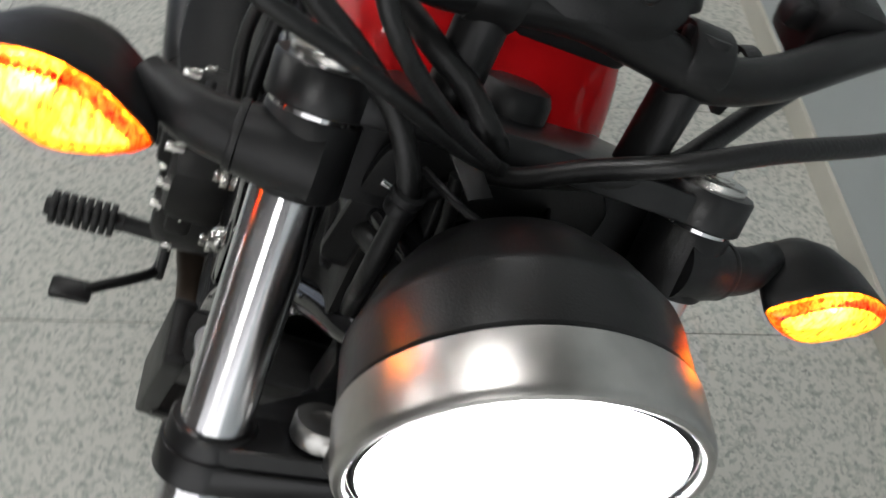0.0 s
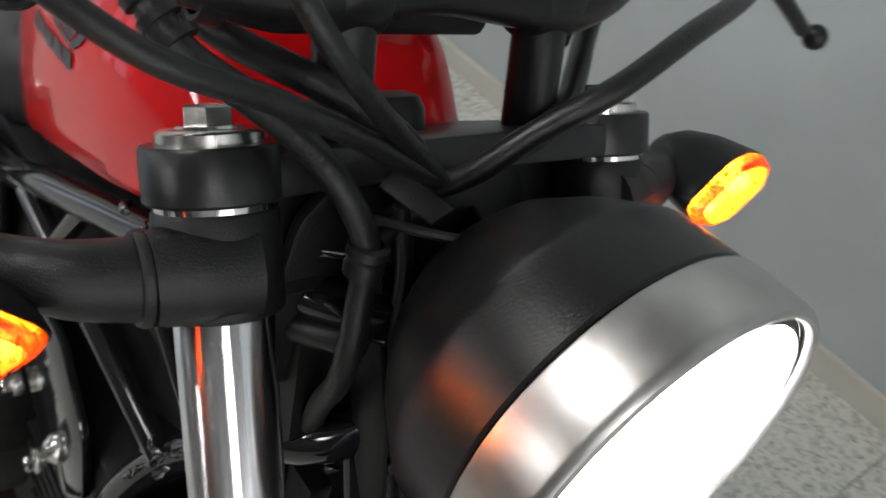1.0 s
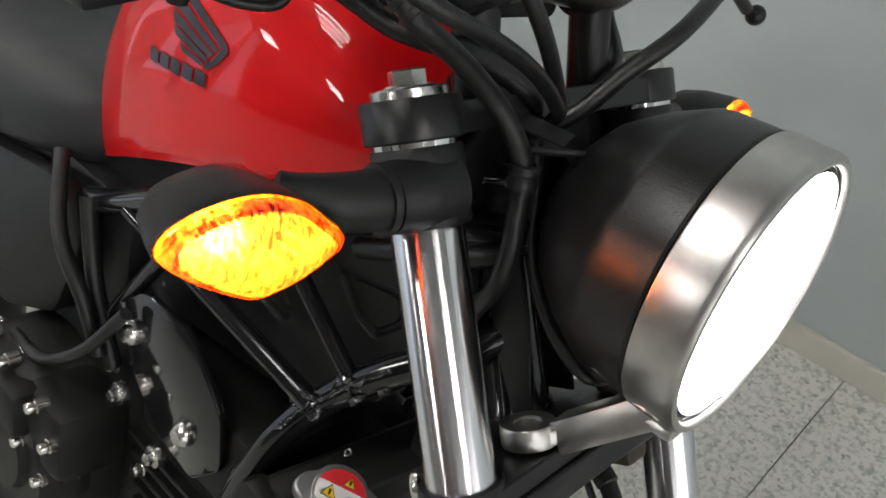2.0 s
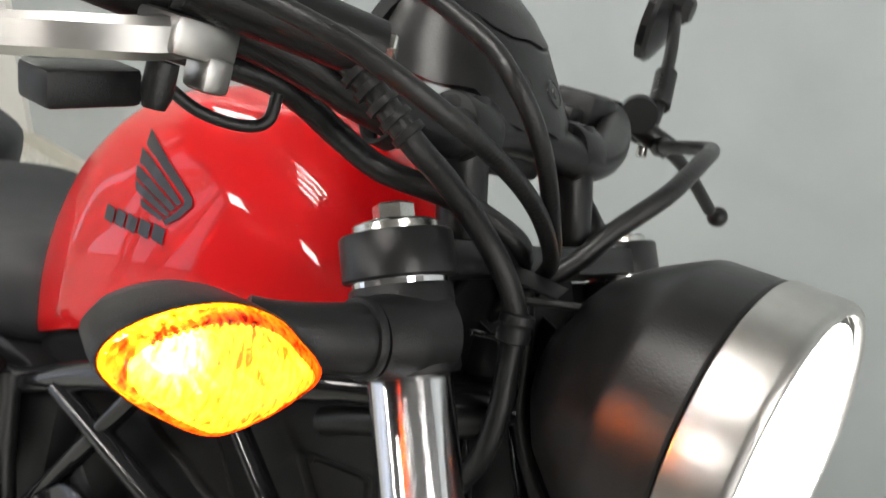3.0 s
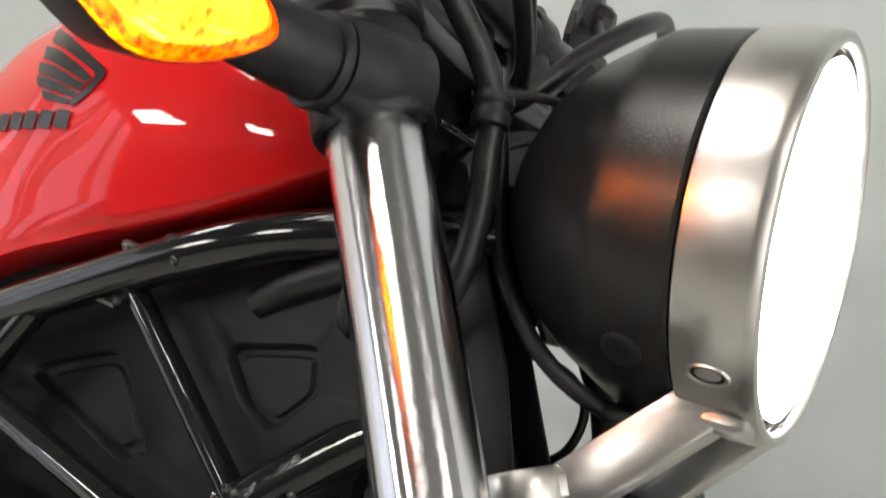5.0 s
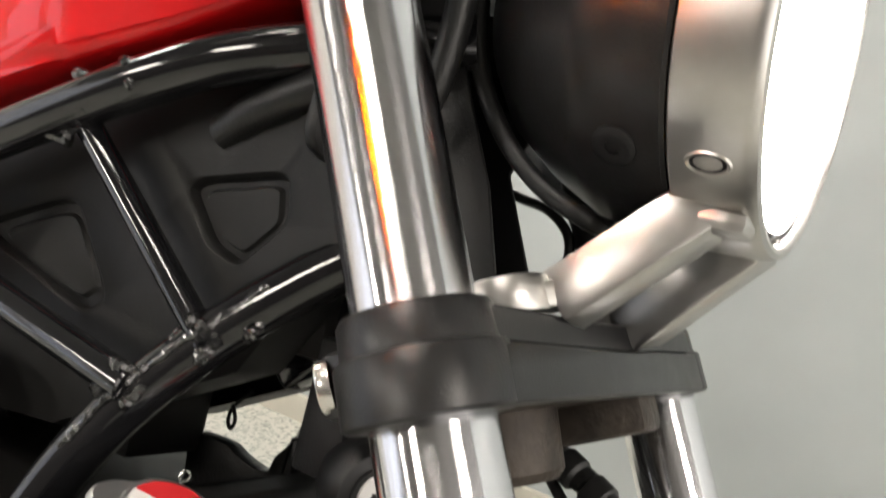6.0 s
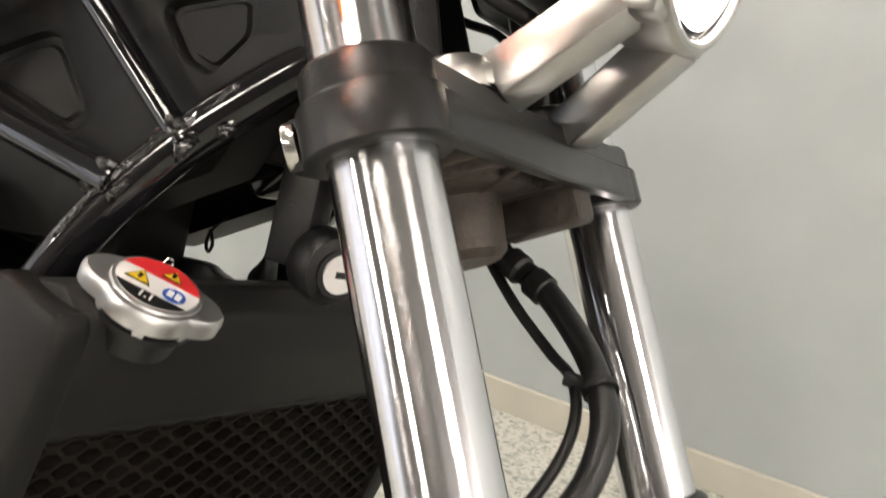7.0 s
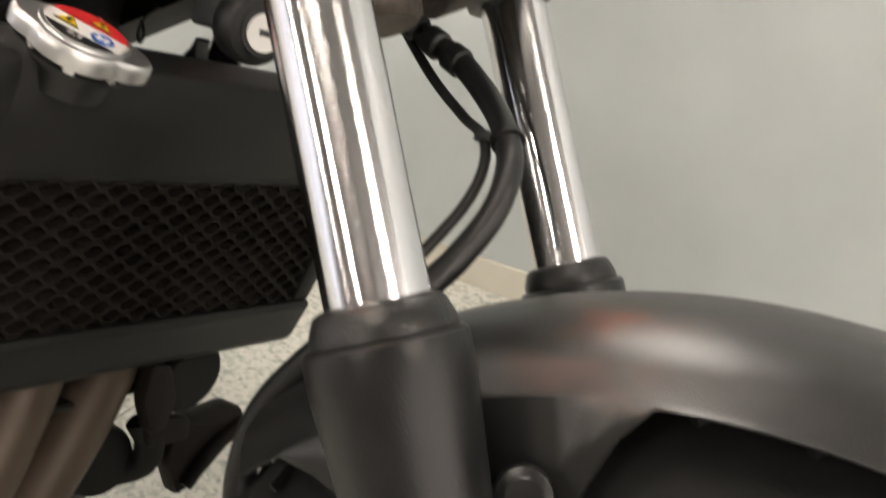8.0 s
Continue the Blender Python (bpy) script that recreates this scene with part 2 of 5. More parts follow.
def rod(p, q, r, r2=None, seg=24, bevel=0.0, bm=None):
    p, q = Vector(p), Vector(q)
    n = (q - p).length
    r2 = r if r2 is None else r2
    e = bevel or min(r, r2) * 0.12
    return lathe([(0, 0), (r - e, 0), (r, e), (r2, n - e), (r2 - e, n), (0, n)], p, q - p, seg, bm)


def smooth_path(pts, steps=8):
    """Catmull-Rom through the points."""
    pts = [Vector(p) for p in pts]
    pts = [2 * pts[0] - pts[1]] + pts + [2 * pts[-1] - pts[-2]]
    out = []
    for a, b, c, d in zip(pts, pts[1:], pts[2:], pts[3:]):
        for k in range(steps):
            t = k / steps
            out.append(0.5 * ((2 * b) + (c - a) * t + (2 * a - 5 * b + 4 * c - d) * t * t + (3 * b - a - 3 * c + d) * t ** 3))
    return out + [pts[-2]]


def hose(pts, r, seg=16, steps=8, bm=None, ends=True, radii=None):
    """A bent round bar along a smooth path."""
    own = bmesh.new()
    path = smooth_path(pts, steps)
    rings = []
    up = Vector((0, 0, 1))
    for k, p in enumerate(path):
        d = (path[min(k + 1, len(path) - 1)] - path[max(k - 1, 0)]).normalized()
        if k == 0:
            x = d.cross(up if abs(d.z) < 0.95 else Vector((0, 1, 0))).normalized()
        else:
            x = (x - d * x.dot(d)).normalized()
        y = d.cross(x)
        rad = r
        if radii:
            s = k / (len(path) - 1) * (len(radii) - 1)
            i = min(int(s), len(radii) - 2)
            rad = radii[i] + (radii[i + 1] - radii[i]) * (s - i)
        rings.append([own.verts.new(p + rad * (x * math.cos(a) + y * math.sin(a))) for a in (2 * math.pi * j / seg for j in range(seg))])
    for a, b in zip(rings, rings[1:]):
        for j in range(seg):
            i = (j + 1) % seg
            own.faces.new((a[j], a[i], b[i], b[j]))
    if ends:
        own.faces.new(rings[0])
        own.faces.new(rings[-1])
    return join(bm, own) if bm else own


def plate(outline, thick, m=None, bevel=0.0, seg=2, bm=None):
    """A slab: the outline in x, y, from z 0 to thick."""
    own = bmesh.new()
    face = own.faces.new([own.verts.new((x, y, 0)) for x, y in outline])
    made = bmesh.ops.extrude_face_region(own, geom=[face])
    bmesh.ops.translate(own, verts=[v for v in made["geom"] if isinstance(v, bmesh.types.BMVert)], vec=(0, 0, thick))
    if bevel:
        bmesh.ops.recalc_face_normals(own, faces=own.faces)
        bmesh.ops.bevel(own, geom=[e for e in own.edges if e.calc_face_angle(0) > 0.5], offset=bevel, segments=seg, profile=0.5, affect="EDGES")
    if m is not None:
        own.transform(m)
    return join(bm, own) if bm else own


def loft(rings, closed=True, bm=None, ends=(True, True)):
    """A skin over rings of points, each ring of the same length; ends: which ends are closed."""
    own = bmesh.new()
    vs = [[own.verts.new(p) for p in ring] for ring in rings]
    n = len(vs[0])
    for a, b in zip(vs, vs[1:]):
        for k in range(n):
            j = (k + 1) % n
            own.faces.new((a[k], a[j], b[j], b[k]))
    if closed and ends[0]:
        own.faces.new(vs[0])
    if closed and ends[1]:
        own.faces.new(vs[-1])
    return join(bm, own) if bm else own


def rounded(pts, r=0.22, n=4):
    """Rounds the corners of an outline."""
    out = []
    for k in range(len(pts)):
        a, b, c = (Vector(pts[(k + j - 1) % len(pts)]) for j in range(3))
        p, q = b.lerp(a, r), b.lerp(c, r)
        for i in range(n + 1):
            t = i / n
            out.append(tuple((1 - t) ** 2 * p + 2 * t * (1 - t) * b + t * t * q))
    return out


def bolt(p, d, r, h, name, material, parent, hex_head=True, m=None):
    """A bolt head with its washer, standing on p along d."""
    bm = lathe([(0, 0), (r * 1.45, 0), (r * 1.45, h * 0.18), (r * 1.1, h * 0.22), (0, h * 0.22)], p, d, 20)
    if hex_head:
        lathe([(r, h * 0.2), (r, h * 0.9), (r * 0.85, h), (0, h)], p, d, 6, bm)
    else:
        lathe([(r, h * 0.2), (r, h * 0.75), (r * 0.8, h), (r * 0.45, h), (r * 0.45, h * 0.6), (0, h * 0.6)], p, d, 20, bm)
    return part(name, bm, material, parent, m=m)


# ------------------------------------------------------------------ the room
X0, X1, Y0, WALL_Y, TOP = -4.2, 3.6, -4.4, 0.922, 2.7
SKIRT = 0.065

floor = setting("floor", box(X0, X1, Y0, WALL_Y + 0.1, -0.05, -0.004), GROUT, "grey grout bed under speckled granite floor tiles", "floor")
setting("wall_north", box(X0, X1, WALL_Y, WALL_Y + 0.12, 0, TOP), WALL, "plain grey painted wall behind the motorcycle", "wall")
# behind the camera; its dark tone only shapes what the tubes reflect
setting("wall_south", box(X0, X1, Y0 - 0.12, Y0, 0, TOP), SOUTH, "unseen wall behind the camera, toned dark for the chrome's reflections", "wall")


def pierced(name, x0, x1, holes, z0, z1, label):
    """An end wall with upright openings, each given by its two sides."""
    bm = bmesh.new()
    edges = [Y0] + [v for h in holes for v in h] + [WALL_Y]
    for k in range(0, len(edges), 2):
        box(x0, x1, edges[k], edges[k + 1], 0, TOP, bm=bm)
    for a, b in holes:
        box(x0, x1, a, b, 0, z0, bm=bm)
        box(x0, x1, a, b, z1, TOP, bm=bm)
    return setting(name, bm, FAR_WALL, label, "wall")


def daylight(x, y0, y1, z0, z1, power, color):
    """The sky's light in an opening of an end wall."""
    day = bpy.data.lights.new("daylight", "AREA")
    day.shape, day.size, day.size_y, day.energy, day.color = "RECTANGLE", y1 - y0, z1 - z0, power, color
    new("daylight", day).matrix_basis = look((x, (y0 + y1) / 2, (z0 + z1) / 2), (0, (y0 + y1) / 2, (z0 + z1) / 2))


WY0, WY1, WZ0, WZ1 = -4.3, 0.95, 0.03, 2.66
PANES = [(-4.2, -3.55), (-3.40, -2.85), (-2.62, -2.50), (-2.35, -1.85), (-1.35, -1.15)]
pierced("wall_east", X1, X1 + 0.12, [(WY0, WY1)], WZ0, WZ1, "beige painted end wall with a wide shop window")
pierced("wall_west", X0 - 0.12, X0, PANES, 0.02, 2.66, "beige painted end wall with narrow glazed openings")
window = setting("window_1", box(X1 + 0.02, X1 + 0.10, WY0, WY1, WZ0, WZ0 + 0.05), WHITE, "wide floor to ceiling shop window with slim mullions", "window")
for k in range(4):
    y = WY0 + (WY1 - WY0) * k / 3
    bar_me = bpy.data.meshes.new("mullion")
    b2 = box(X1 + 0.02, X1 + 0.10, y - 0.015, y + 0.015, WZ0 + 0.05, WZ1, 0.004)
    b2.to_mesh(bar_me)
    b2.free()
    bar_me.materials.append(WHITE)
    new("mullion", bar_me).parent = window
daylight(X1 + 0.14, WY0, WY1, WZ0, WZ1, DAY_POWER * 1.35, (1.0, 0.935, 0.86))
daylight(X0 - 0.14, -4.3, -1.0, 0.02, 2.66, DAY_POWER * 0.45, (0.80, 0.86, 1.0))
setting("column", box(-3.6, -2.96, WALL_Y - 0.02, WALL_Y, SKIRT, TOP), WHITE, "white painted pilaster at the end of the grey wall", "column")
setting("ceiling", box(X0, X1, Y0, WALL_Y, TOP, TOP + 0.1), CEIL, "plain unseen ceiling, toned dark for the chrome's reflections", "ceiling")

# ------------------------------------------------------------------ ceiling lamps
def ceiling_lamp():
    base = tagged(new("ceiling_light"), "white recessed ceiling light with four lit tubes", "ceiling light", "ceiling lights")
    bm = bmesh.new()
    for x0, x1, y0, y1 in ((-0.42, 0.42, -0.42, -0.385), (-0.42, 0.42, 0.385, 0.42), (-0.42, -0.385, -0.385, 0.385), (0.385, 0.42, -0.385, 0.385)):
        box(x0, x1, y0, y1, -0.02, 0, bm=bm)
    box(-0.41, 0.41, -0.41, 0.41, -0.004, 0, bm=bm)
    for name, b, material in [("frame", bm, LOUVRE)] + [("tube", rod((-0.38, y, -0.036), (0.38, y, -0.036), 0.034), TUBE) for y in (-0.285, -0.095, 0.095, 0.285)]:
        me = bpy.data.meshes.new(name)
        b.to_mesh(me)
        b.free()
        me.materials.append(material)
        finish(me, 40)
        new(name, me).parent = base
    return base


lamp = ceiling_lamp()
lamp.matrix_basis = pose(-0.58, -0.70, TOP)
# the lamps at x 2.05 and -3.3 are added to brighten bands on the fork
for x, y in ((-2.9, 0.20), (2.05, -0.62), (-0.90, -3.5), (-3.3, -3.5)):
    copy_thing(lamp, pose(x, y, TOP))

# ------------------------------------------------------------------ the motorcycle
bike = tagged(new("motorcycle"), "red and black cruiser motorcycle with lit headlight and turn signals", "motorcycle")
bike.matrix_basis = ROOT


# ---- front fork
def fork_leg(y):
    tube = part("fork_tube", lathe([(0, -0.30), (0.0205, -0.30), (0.0205, 0.214), (0.019, 0.216), (0, 0.216)], (0, y, 0), seg=72), HONED, bike, "polished chrome fork tube", m=FORK)
    part("dust_seal", lathe([(0.0206, -0.201), (0.0236, -0.202), (0.0255, -0.2035), (0.0282, -0.2105), (0.0286, -0.2145), (0.0275, -0.2155)], (0, y, 0), seg=48), RUBBER, tube, m=FORK)
    part("lower_leg", lathe([(0.0265, -0.2150), (0.0300, -0.2152), (0.0318, -0.2166), (0.0322, -0.220), (0.0320, -0.232), (0.0308, -0.244), (0.0292, -0.262), (0.0275, -0.285), (0.0265, -0.33), (0.0265, -0.50), (0.030, -0.53), (0.030, -0.585), (0.02, -0.60), (0, -0.60)], (0, y, 0), seg=48), SATIN, bike, "satin black lower fork leg", m=FORK)
    cap = part("fork_cap", lathe([(0.0, 0.2235), (0.013, 0.2235), (0.0138, 0.2225), (0.0198, 0.2220), (0.0212, 0.2208), (0.0212, 0.2165), (0, 0.2165)], (0, y, 0), seg=40), STEEL, tube, "silver fork cap", m=FORK)
    part("collar", lathe([(0.0205, 0.1938), (0.0242, 0.1938), (0.0242, 0.1910), (0.0205, 0.1910)], (0, y, 0)), CHROME, tube, m=FORK)
    part("signal_clamp", lathe([(0.021, 0.1910), (0.0244, 0.1910), (0.0254, 0.1895), (0.0254, 0.1500), (0.0244, 0.1485), (0.021, 0.1485)], (0, y, 0), seg=40), PLASTIC, bike, m=FORK)
    part("cap_bolt", lathe([(0.0104, 0.2230), (0.0104, 0.2306), (0.0094, 0.2316), (0.004, 0.2316), (0.004, 0.2308), (0, 0.2308)], (0, y, 0), seg=6), STEEL, tube, smooth=30, m=FORK)
    return tube


fork_leg(-0.115)
fork_leg(0.118)

# upper clamp: two sockets and a bridge
bm = bmesh.new()
for y in (-0.115, 0.118):
    lathe([(0.0206, 0.1938), (0.0268, 0.1938), (0.0280, 0.1950), (0.0280, 0.2150), (0.0268, 0.2165), (0.0206, 0.2165)], (0, y, 0), seg=48, bm=bm)
plate([(0.022, -0.108), (0.016, -0.06), (0.012, 0), (0.016, 0.06), (0.022, 0.108), (-0.020, 0.118), (-0.055, 0.075), (-0.085, 0.05), (-0.09, 0), (-0.085, -0.05), (-0.055, -0.075), (-0.020, -0.118)], 0.0178, Matrix.Translation((0, 0, 0.1942)), 0.0022, bm=bm)
upper = part("upper_clamp", bm, CLAMPB, bike, "black cast upper fork clamp", m=FORK)
part("stem_nut", lathe([(0.024, 0.211), (0.024, 0.223), (0.021, 0.229), (0.014, 0.2315), (0, 0.232)], (-0.047, 0, 0), seg=32), PLASTIC, upper, m=FORK)

# lower clamp, in two tiers, with a pinch lug behind each socket and a ribbed underside
bm = bmesh.new()
for s in (-1, 1):
    lathe([(0.0206, -0.0345), (0.0268, -0.0345), (0.0284, -0.0332), (0.0284, -0.0150), (0.0276, -0.0138), (0.0262, -0.0134), (0.0258, -0.0120), (0.0256, -0.0022), (0.0242, 0.0), (0.0206, 0.0)], (0, 0.0015 + s * 0.1165, 0), seg=64, bm=bm)
    box(-0.046, -0.014, min(s * 0.088, s * 0.112), max(s * 0.088, s * 0.112), -0.028, -0.004, 0.005, bm=bm)
plate([(0.0283, -0.113), (0.0250, 0), (0.0283, 0.113), (0.0220, 0.122), (0.0190, 0.095), (0.0180, 0), (0.0190, -0.095), (0.0220, -0.120)], 0.0190, Matrix.Translation((0, 0, -0.0342)), 0.0012, 1, bm=bm)
plate([(0.0254, -0.113), (0.0222, -0.02), (0.0222, 0.02), (0.0262, 0.112), (0.0190, 0.128), (-0.012, 0.122), (-0.012, -0.110)], 0.0125, Matrix.Translation((0, 0, -0.0150)), 0.0012, 1, bm=bm)
plate([(0.018, -0.11), (0.018, 0.11), (-0.02, 0.10), (-0.062, 0.035), (-0.062, -0.035), (-0.02, -0.10)], 0.011, Matrix.Translation((0, 0, -0.0145)), 0.002, bm=bm)
lower = part("lower_clamp", bm, CLAMPB, bike, "black cast lower fork clamp", m=FORK)
base = part("stem_base", lathe([(0, -0.062), (0.020, -0.062), (0.024, -0.058), (0.026, -0.030), (0.026, -0.014)], (-0.035, 0, 0), seg=32), BARE, lower, "grimy bare cast underside", m=FORK)
for y, x0, x1, tilt in ((-0.075, -0.012, 0.018, 12), (-0.052, -0.02, 0.019, 25), (-0.018, -0.02, 0.020, -34), (0.026, -0.02, 0.020, 8), (0.072, -0.012, 0.018, -12)):
    rib = box(x0, x1, -0.0025, 0.0025, -0.0325, -0.015, 0.001)
    rib.transform(Matrix.Translation((0, y, 0)) @ pose(0, 0, 0, 0, 0, tilt))
    part("rib", rib, BARE, base, m=FORK)
part("lug", box(-0.03, 0.020, 0.030, 0.056, -0.050, -0.017, 0.004), BARE, base, m=FORK)
part("web", box(-0.05, 0.006, -0.048, 0.048, -0.032, -0.016, 0.003), BARE, base, m=FORK)
for s in (-1, 1):
    d = Vector((-0.85, s * 0.52, -0.05))
    part("pinch_bolt", lathe([(0.0098, -0.004), (0.0098, 0.0), (0.0090, 0.0010), (0.0058, 0.0010), (0.0056, -0.002), (0, -0.002)], (-0.0455, s * 0.109, -0.0155), d, 28), STEEL, lower, "silver pinch bolt", m=FORK)

# steering head
head_tube = part("head_tube", lathe([(0, -0.02), (0.026, -0.02), (0.029, -0.016), (0.029, 0.0), (0.0265, 0.004), (0.0265, 0.17), (0.029, 0.174), (0.029, 0.192), (0, 0.192)], (-0.052, 0, 0), seg=40), GLOSS, bike, "gloss black steering head", m=FORK)
bm = plate([(-0.05, 0.02), (-0.14, 0.0), (-0.16, 0.05), (-0.14, 0.11), (-0.05, 0.15)], 0.04, pose(0, 0.02, 0, 90, 0, 0), 0.004)
part("gusset", bm, GLOSS, head_tube, m=FORK)
# raised casting marks, unreadable
for k in range(9):
    part("casting_mark", box(-0.0265, -0.0245, -0.018, -0.012, 0.03 + k * 0.0105, 0.0375 + k * 0.0105, 0.0006, 1), GLOSS, head_tube, m=FORK)
part("stay_plate", plate([(-0.022, 0.002), (-0.010, 0.002), (-0.002, 0.06), (-0.002, 0.16), (-0.03, 0.19), (-0.03, 0.05)], 0.003, pose(0, -0.033, 0, 90, 0, 0), 0.001), PLASTIC, bike, m=FORK)
part("stay_plate", plate([(-0.050, 0.0), (-0.0228, 0.0), (-0.0210, 0.085), (-0.004, 0.10), (-0.002, 0.16), (-0.03, 0.19), (-0.05, 0.10)], 0.003, pose(0, 0.036, 0, 90, 0, 0), 0.001), PLASTIC, bike, m=FORK)

part("headlight_stay", plate(rounded([(0.046, 0.125), (0.058, 0.085), (0.113, 0.085), (0.113, 0.193), (0.046, 0.193)], 0.1), 0.004, Matrix.Translation((-0.024, 0, 0)) @ pose(0, 0, 0, 90, 0, 90), 0.001), PLASTIC, bike, m=FORK)
part("headlight_stay", plate(rounded([(-0.050, 0.14), (-0.050, 0.196), (-0.096, 0.196), (-0.096, 0.14)], 0.1), 0.004, Matrix.Translation((-0.030, 0, 0)) @ pose(0, 0, 0, 90, 0, 90), 0.001), PLASTIC, bike, m=FORK)

# ---- headlight, its axis along bike x: a short drum with a tapered back, a rim flush with it, a bead, a dark groove and the glass
HX, HY, HZ = 0.0776, 0.0045, 0.1353
head = part("headlight", lathe([(0, -0.134), (0.020, -0.133), (0.040, -0.126), (0.058, -0.112), (0.0725, -0.092), (0.0835, -0.0705), (0.0852, -0.0670), (0.0860, -0.0630), (0.0868, -0.0330), (0.0860, -0.0312), (0.05, -0.0312)], (HX, HY, HZ), (1, 0, 0), 96), SATIN, bike, "satin black round headlight drum, lit", smooth=24)
part("rim", lathe([(0.0550, -0.0320), (0.0830, -0.0304), (0.0874, -0.0300), (0.0882, -0.0292), (0.0884, -0.0280), (0.0882, -0.0040), (0.0876, -0.0012), (0.0862, 0.0008), (0.0840, 0.0016), (0.0822, 0.0012), (0.0812, -0.0002), (0.0808, -0.0030), (0.0806, -0.0070), (0.070, -0.0075)], (HX, HY, HZ), (1, 0, 0), 96), ALU, head, "brushed aluminium headlight rim", smooth=30)
part("bezel", lathe([(0.0806, -0.0045), (0.0796, -0.0036), (0.0782, -0.0036), (0.0774, -0.0020), (0.0766, -0.0018), (0.0760, -0.0050)], (HX, HY, HZ), (1, 0, 0), 96), SATIN, head, "narrow black bezel round the glass")
part("lens", lathe([(0.0762, -0.0050), (0.0758, -0.0022), (0.066, 0.0015), (0.05, 0.0050), (0.025, 0.0078), (0, 0.0088)], (HX, HY, HZ), (1, 0, 0), 64), LENS, head, "brightly lit white headlight glass", smooth=180)
for s in (-1, 1):
    d = Vector((0, s * 0.69, -0.724)).normalized()
    p = Vector((HX - 0.0150, HY, HZ)) + d * 0.0884
    m = basis(p, d, (1, 0, 0)) @ Matrix.Diagonal((0.42, 0.72, 1, 1))
    slot = lathe([(0, -0.0015), (0.008, -0.0005), (0.0102, 0.0006), (0.0110, 0.0007), (0.0116, 0.0003), (0.0122, -0.002)], seg=32)
    slot.transform(m)
    part("rim_slot", slot, ALU, head)
    hole = lathe([(0, -0.0008), (0.006, -0.0004), (0.0092, 0.0003), (0.0098, -0.002), (0, -0.002)], seg=32)
    hole.transform(m)
    part("slot_recess", hole, PLASTIC, head)
    p2 = Vector((HX - 0.050, HY, HZ)) + d * 0.0864
    part("screw", lathe([(0.0085, -0.003), (0.0085, 0.0006), (0.0075, 0.0012), (0.0055, 0.0016), (0.0030, 0.0016), (0.0028, 0.0004), (0, 0.0004)], p2, d, 28), PLASTIC, head, "black cap screw")

# brackets that carry the headlight on the lower clamp
def head_bracket(s):
    bm = lathe([(0, 0.0), (0.0175, 0.0), (0.018, 0.001), (0.018, 0.0125), (0.0170, 0.0138), (0.009, 0.0138), (0.009, 0.0120), (0, 0.0120)], (0.004, s * 0.054, 0), seg=40)
    plate([(0.004, s * 0.066), (0.0195, s * 0.0610), (0.0290, s * 0.042), (0.034, s * 0.030), (0.006, s * 0.040)], 0.0105, Matrix.Translation((0, 0, 0.0005)), 0.0015, bm=bm)
    bm.transform(FORK)
    a, b = Vector((0.0190, s * 0.0458, 0.0100)), Vector((0.0635, s * 0.0330, 0.0595))
    n = (b - a).length
    arm = box(-0.0200, 0.0075, -0.0145, 0.0065, 0, n, 0.0018)
    arm.transform(basis(a, b - a, (0, s, 0)) @ pose(0, 0, 0, 0, 0, 90))
    join(bm, arm)
    box(0.056, 0.077, min(s * 0.020, s * 0.042), max(s * 0.020, s * 0.042), 0.0505, 0.0595, 0.004, bm=bm)
    return part("headlight_bracket", bm, ALU, bike, "brushed aluminium headlight bracket")


head_bracket(-1)
head_bracket(1)


# ---- turn signals
def closed(pts, steps=6):
    n = len(pts)
    out = []
    for k in range(n):
        a, b, c, d = (Vector(pts[(k + j - 1) % n]) for j in range(4))
        for i in range(steps):
            t = i / steps
            out.append(0.5 * ((2 * b) + (c - a) * t + (2 * a - 5 * b + 4 * c - d) * t * t + (3 * b - a - 3 * c + d) * t ** 3))
    return out


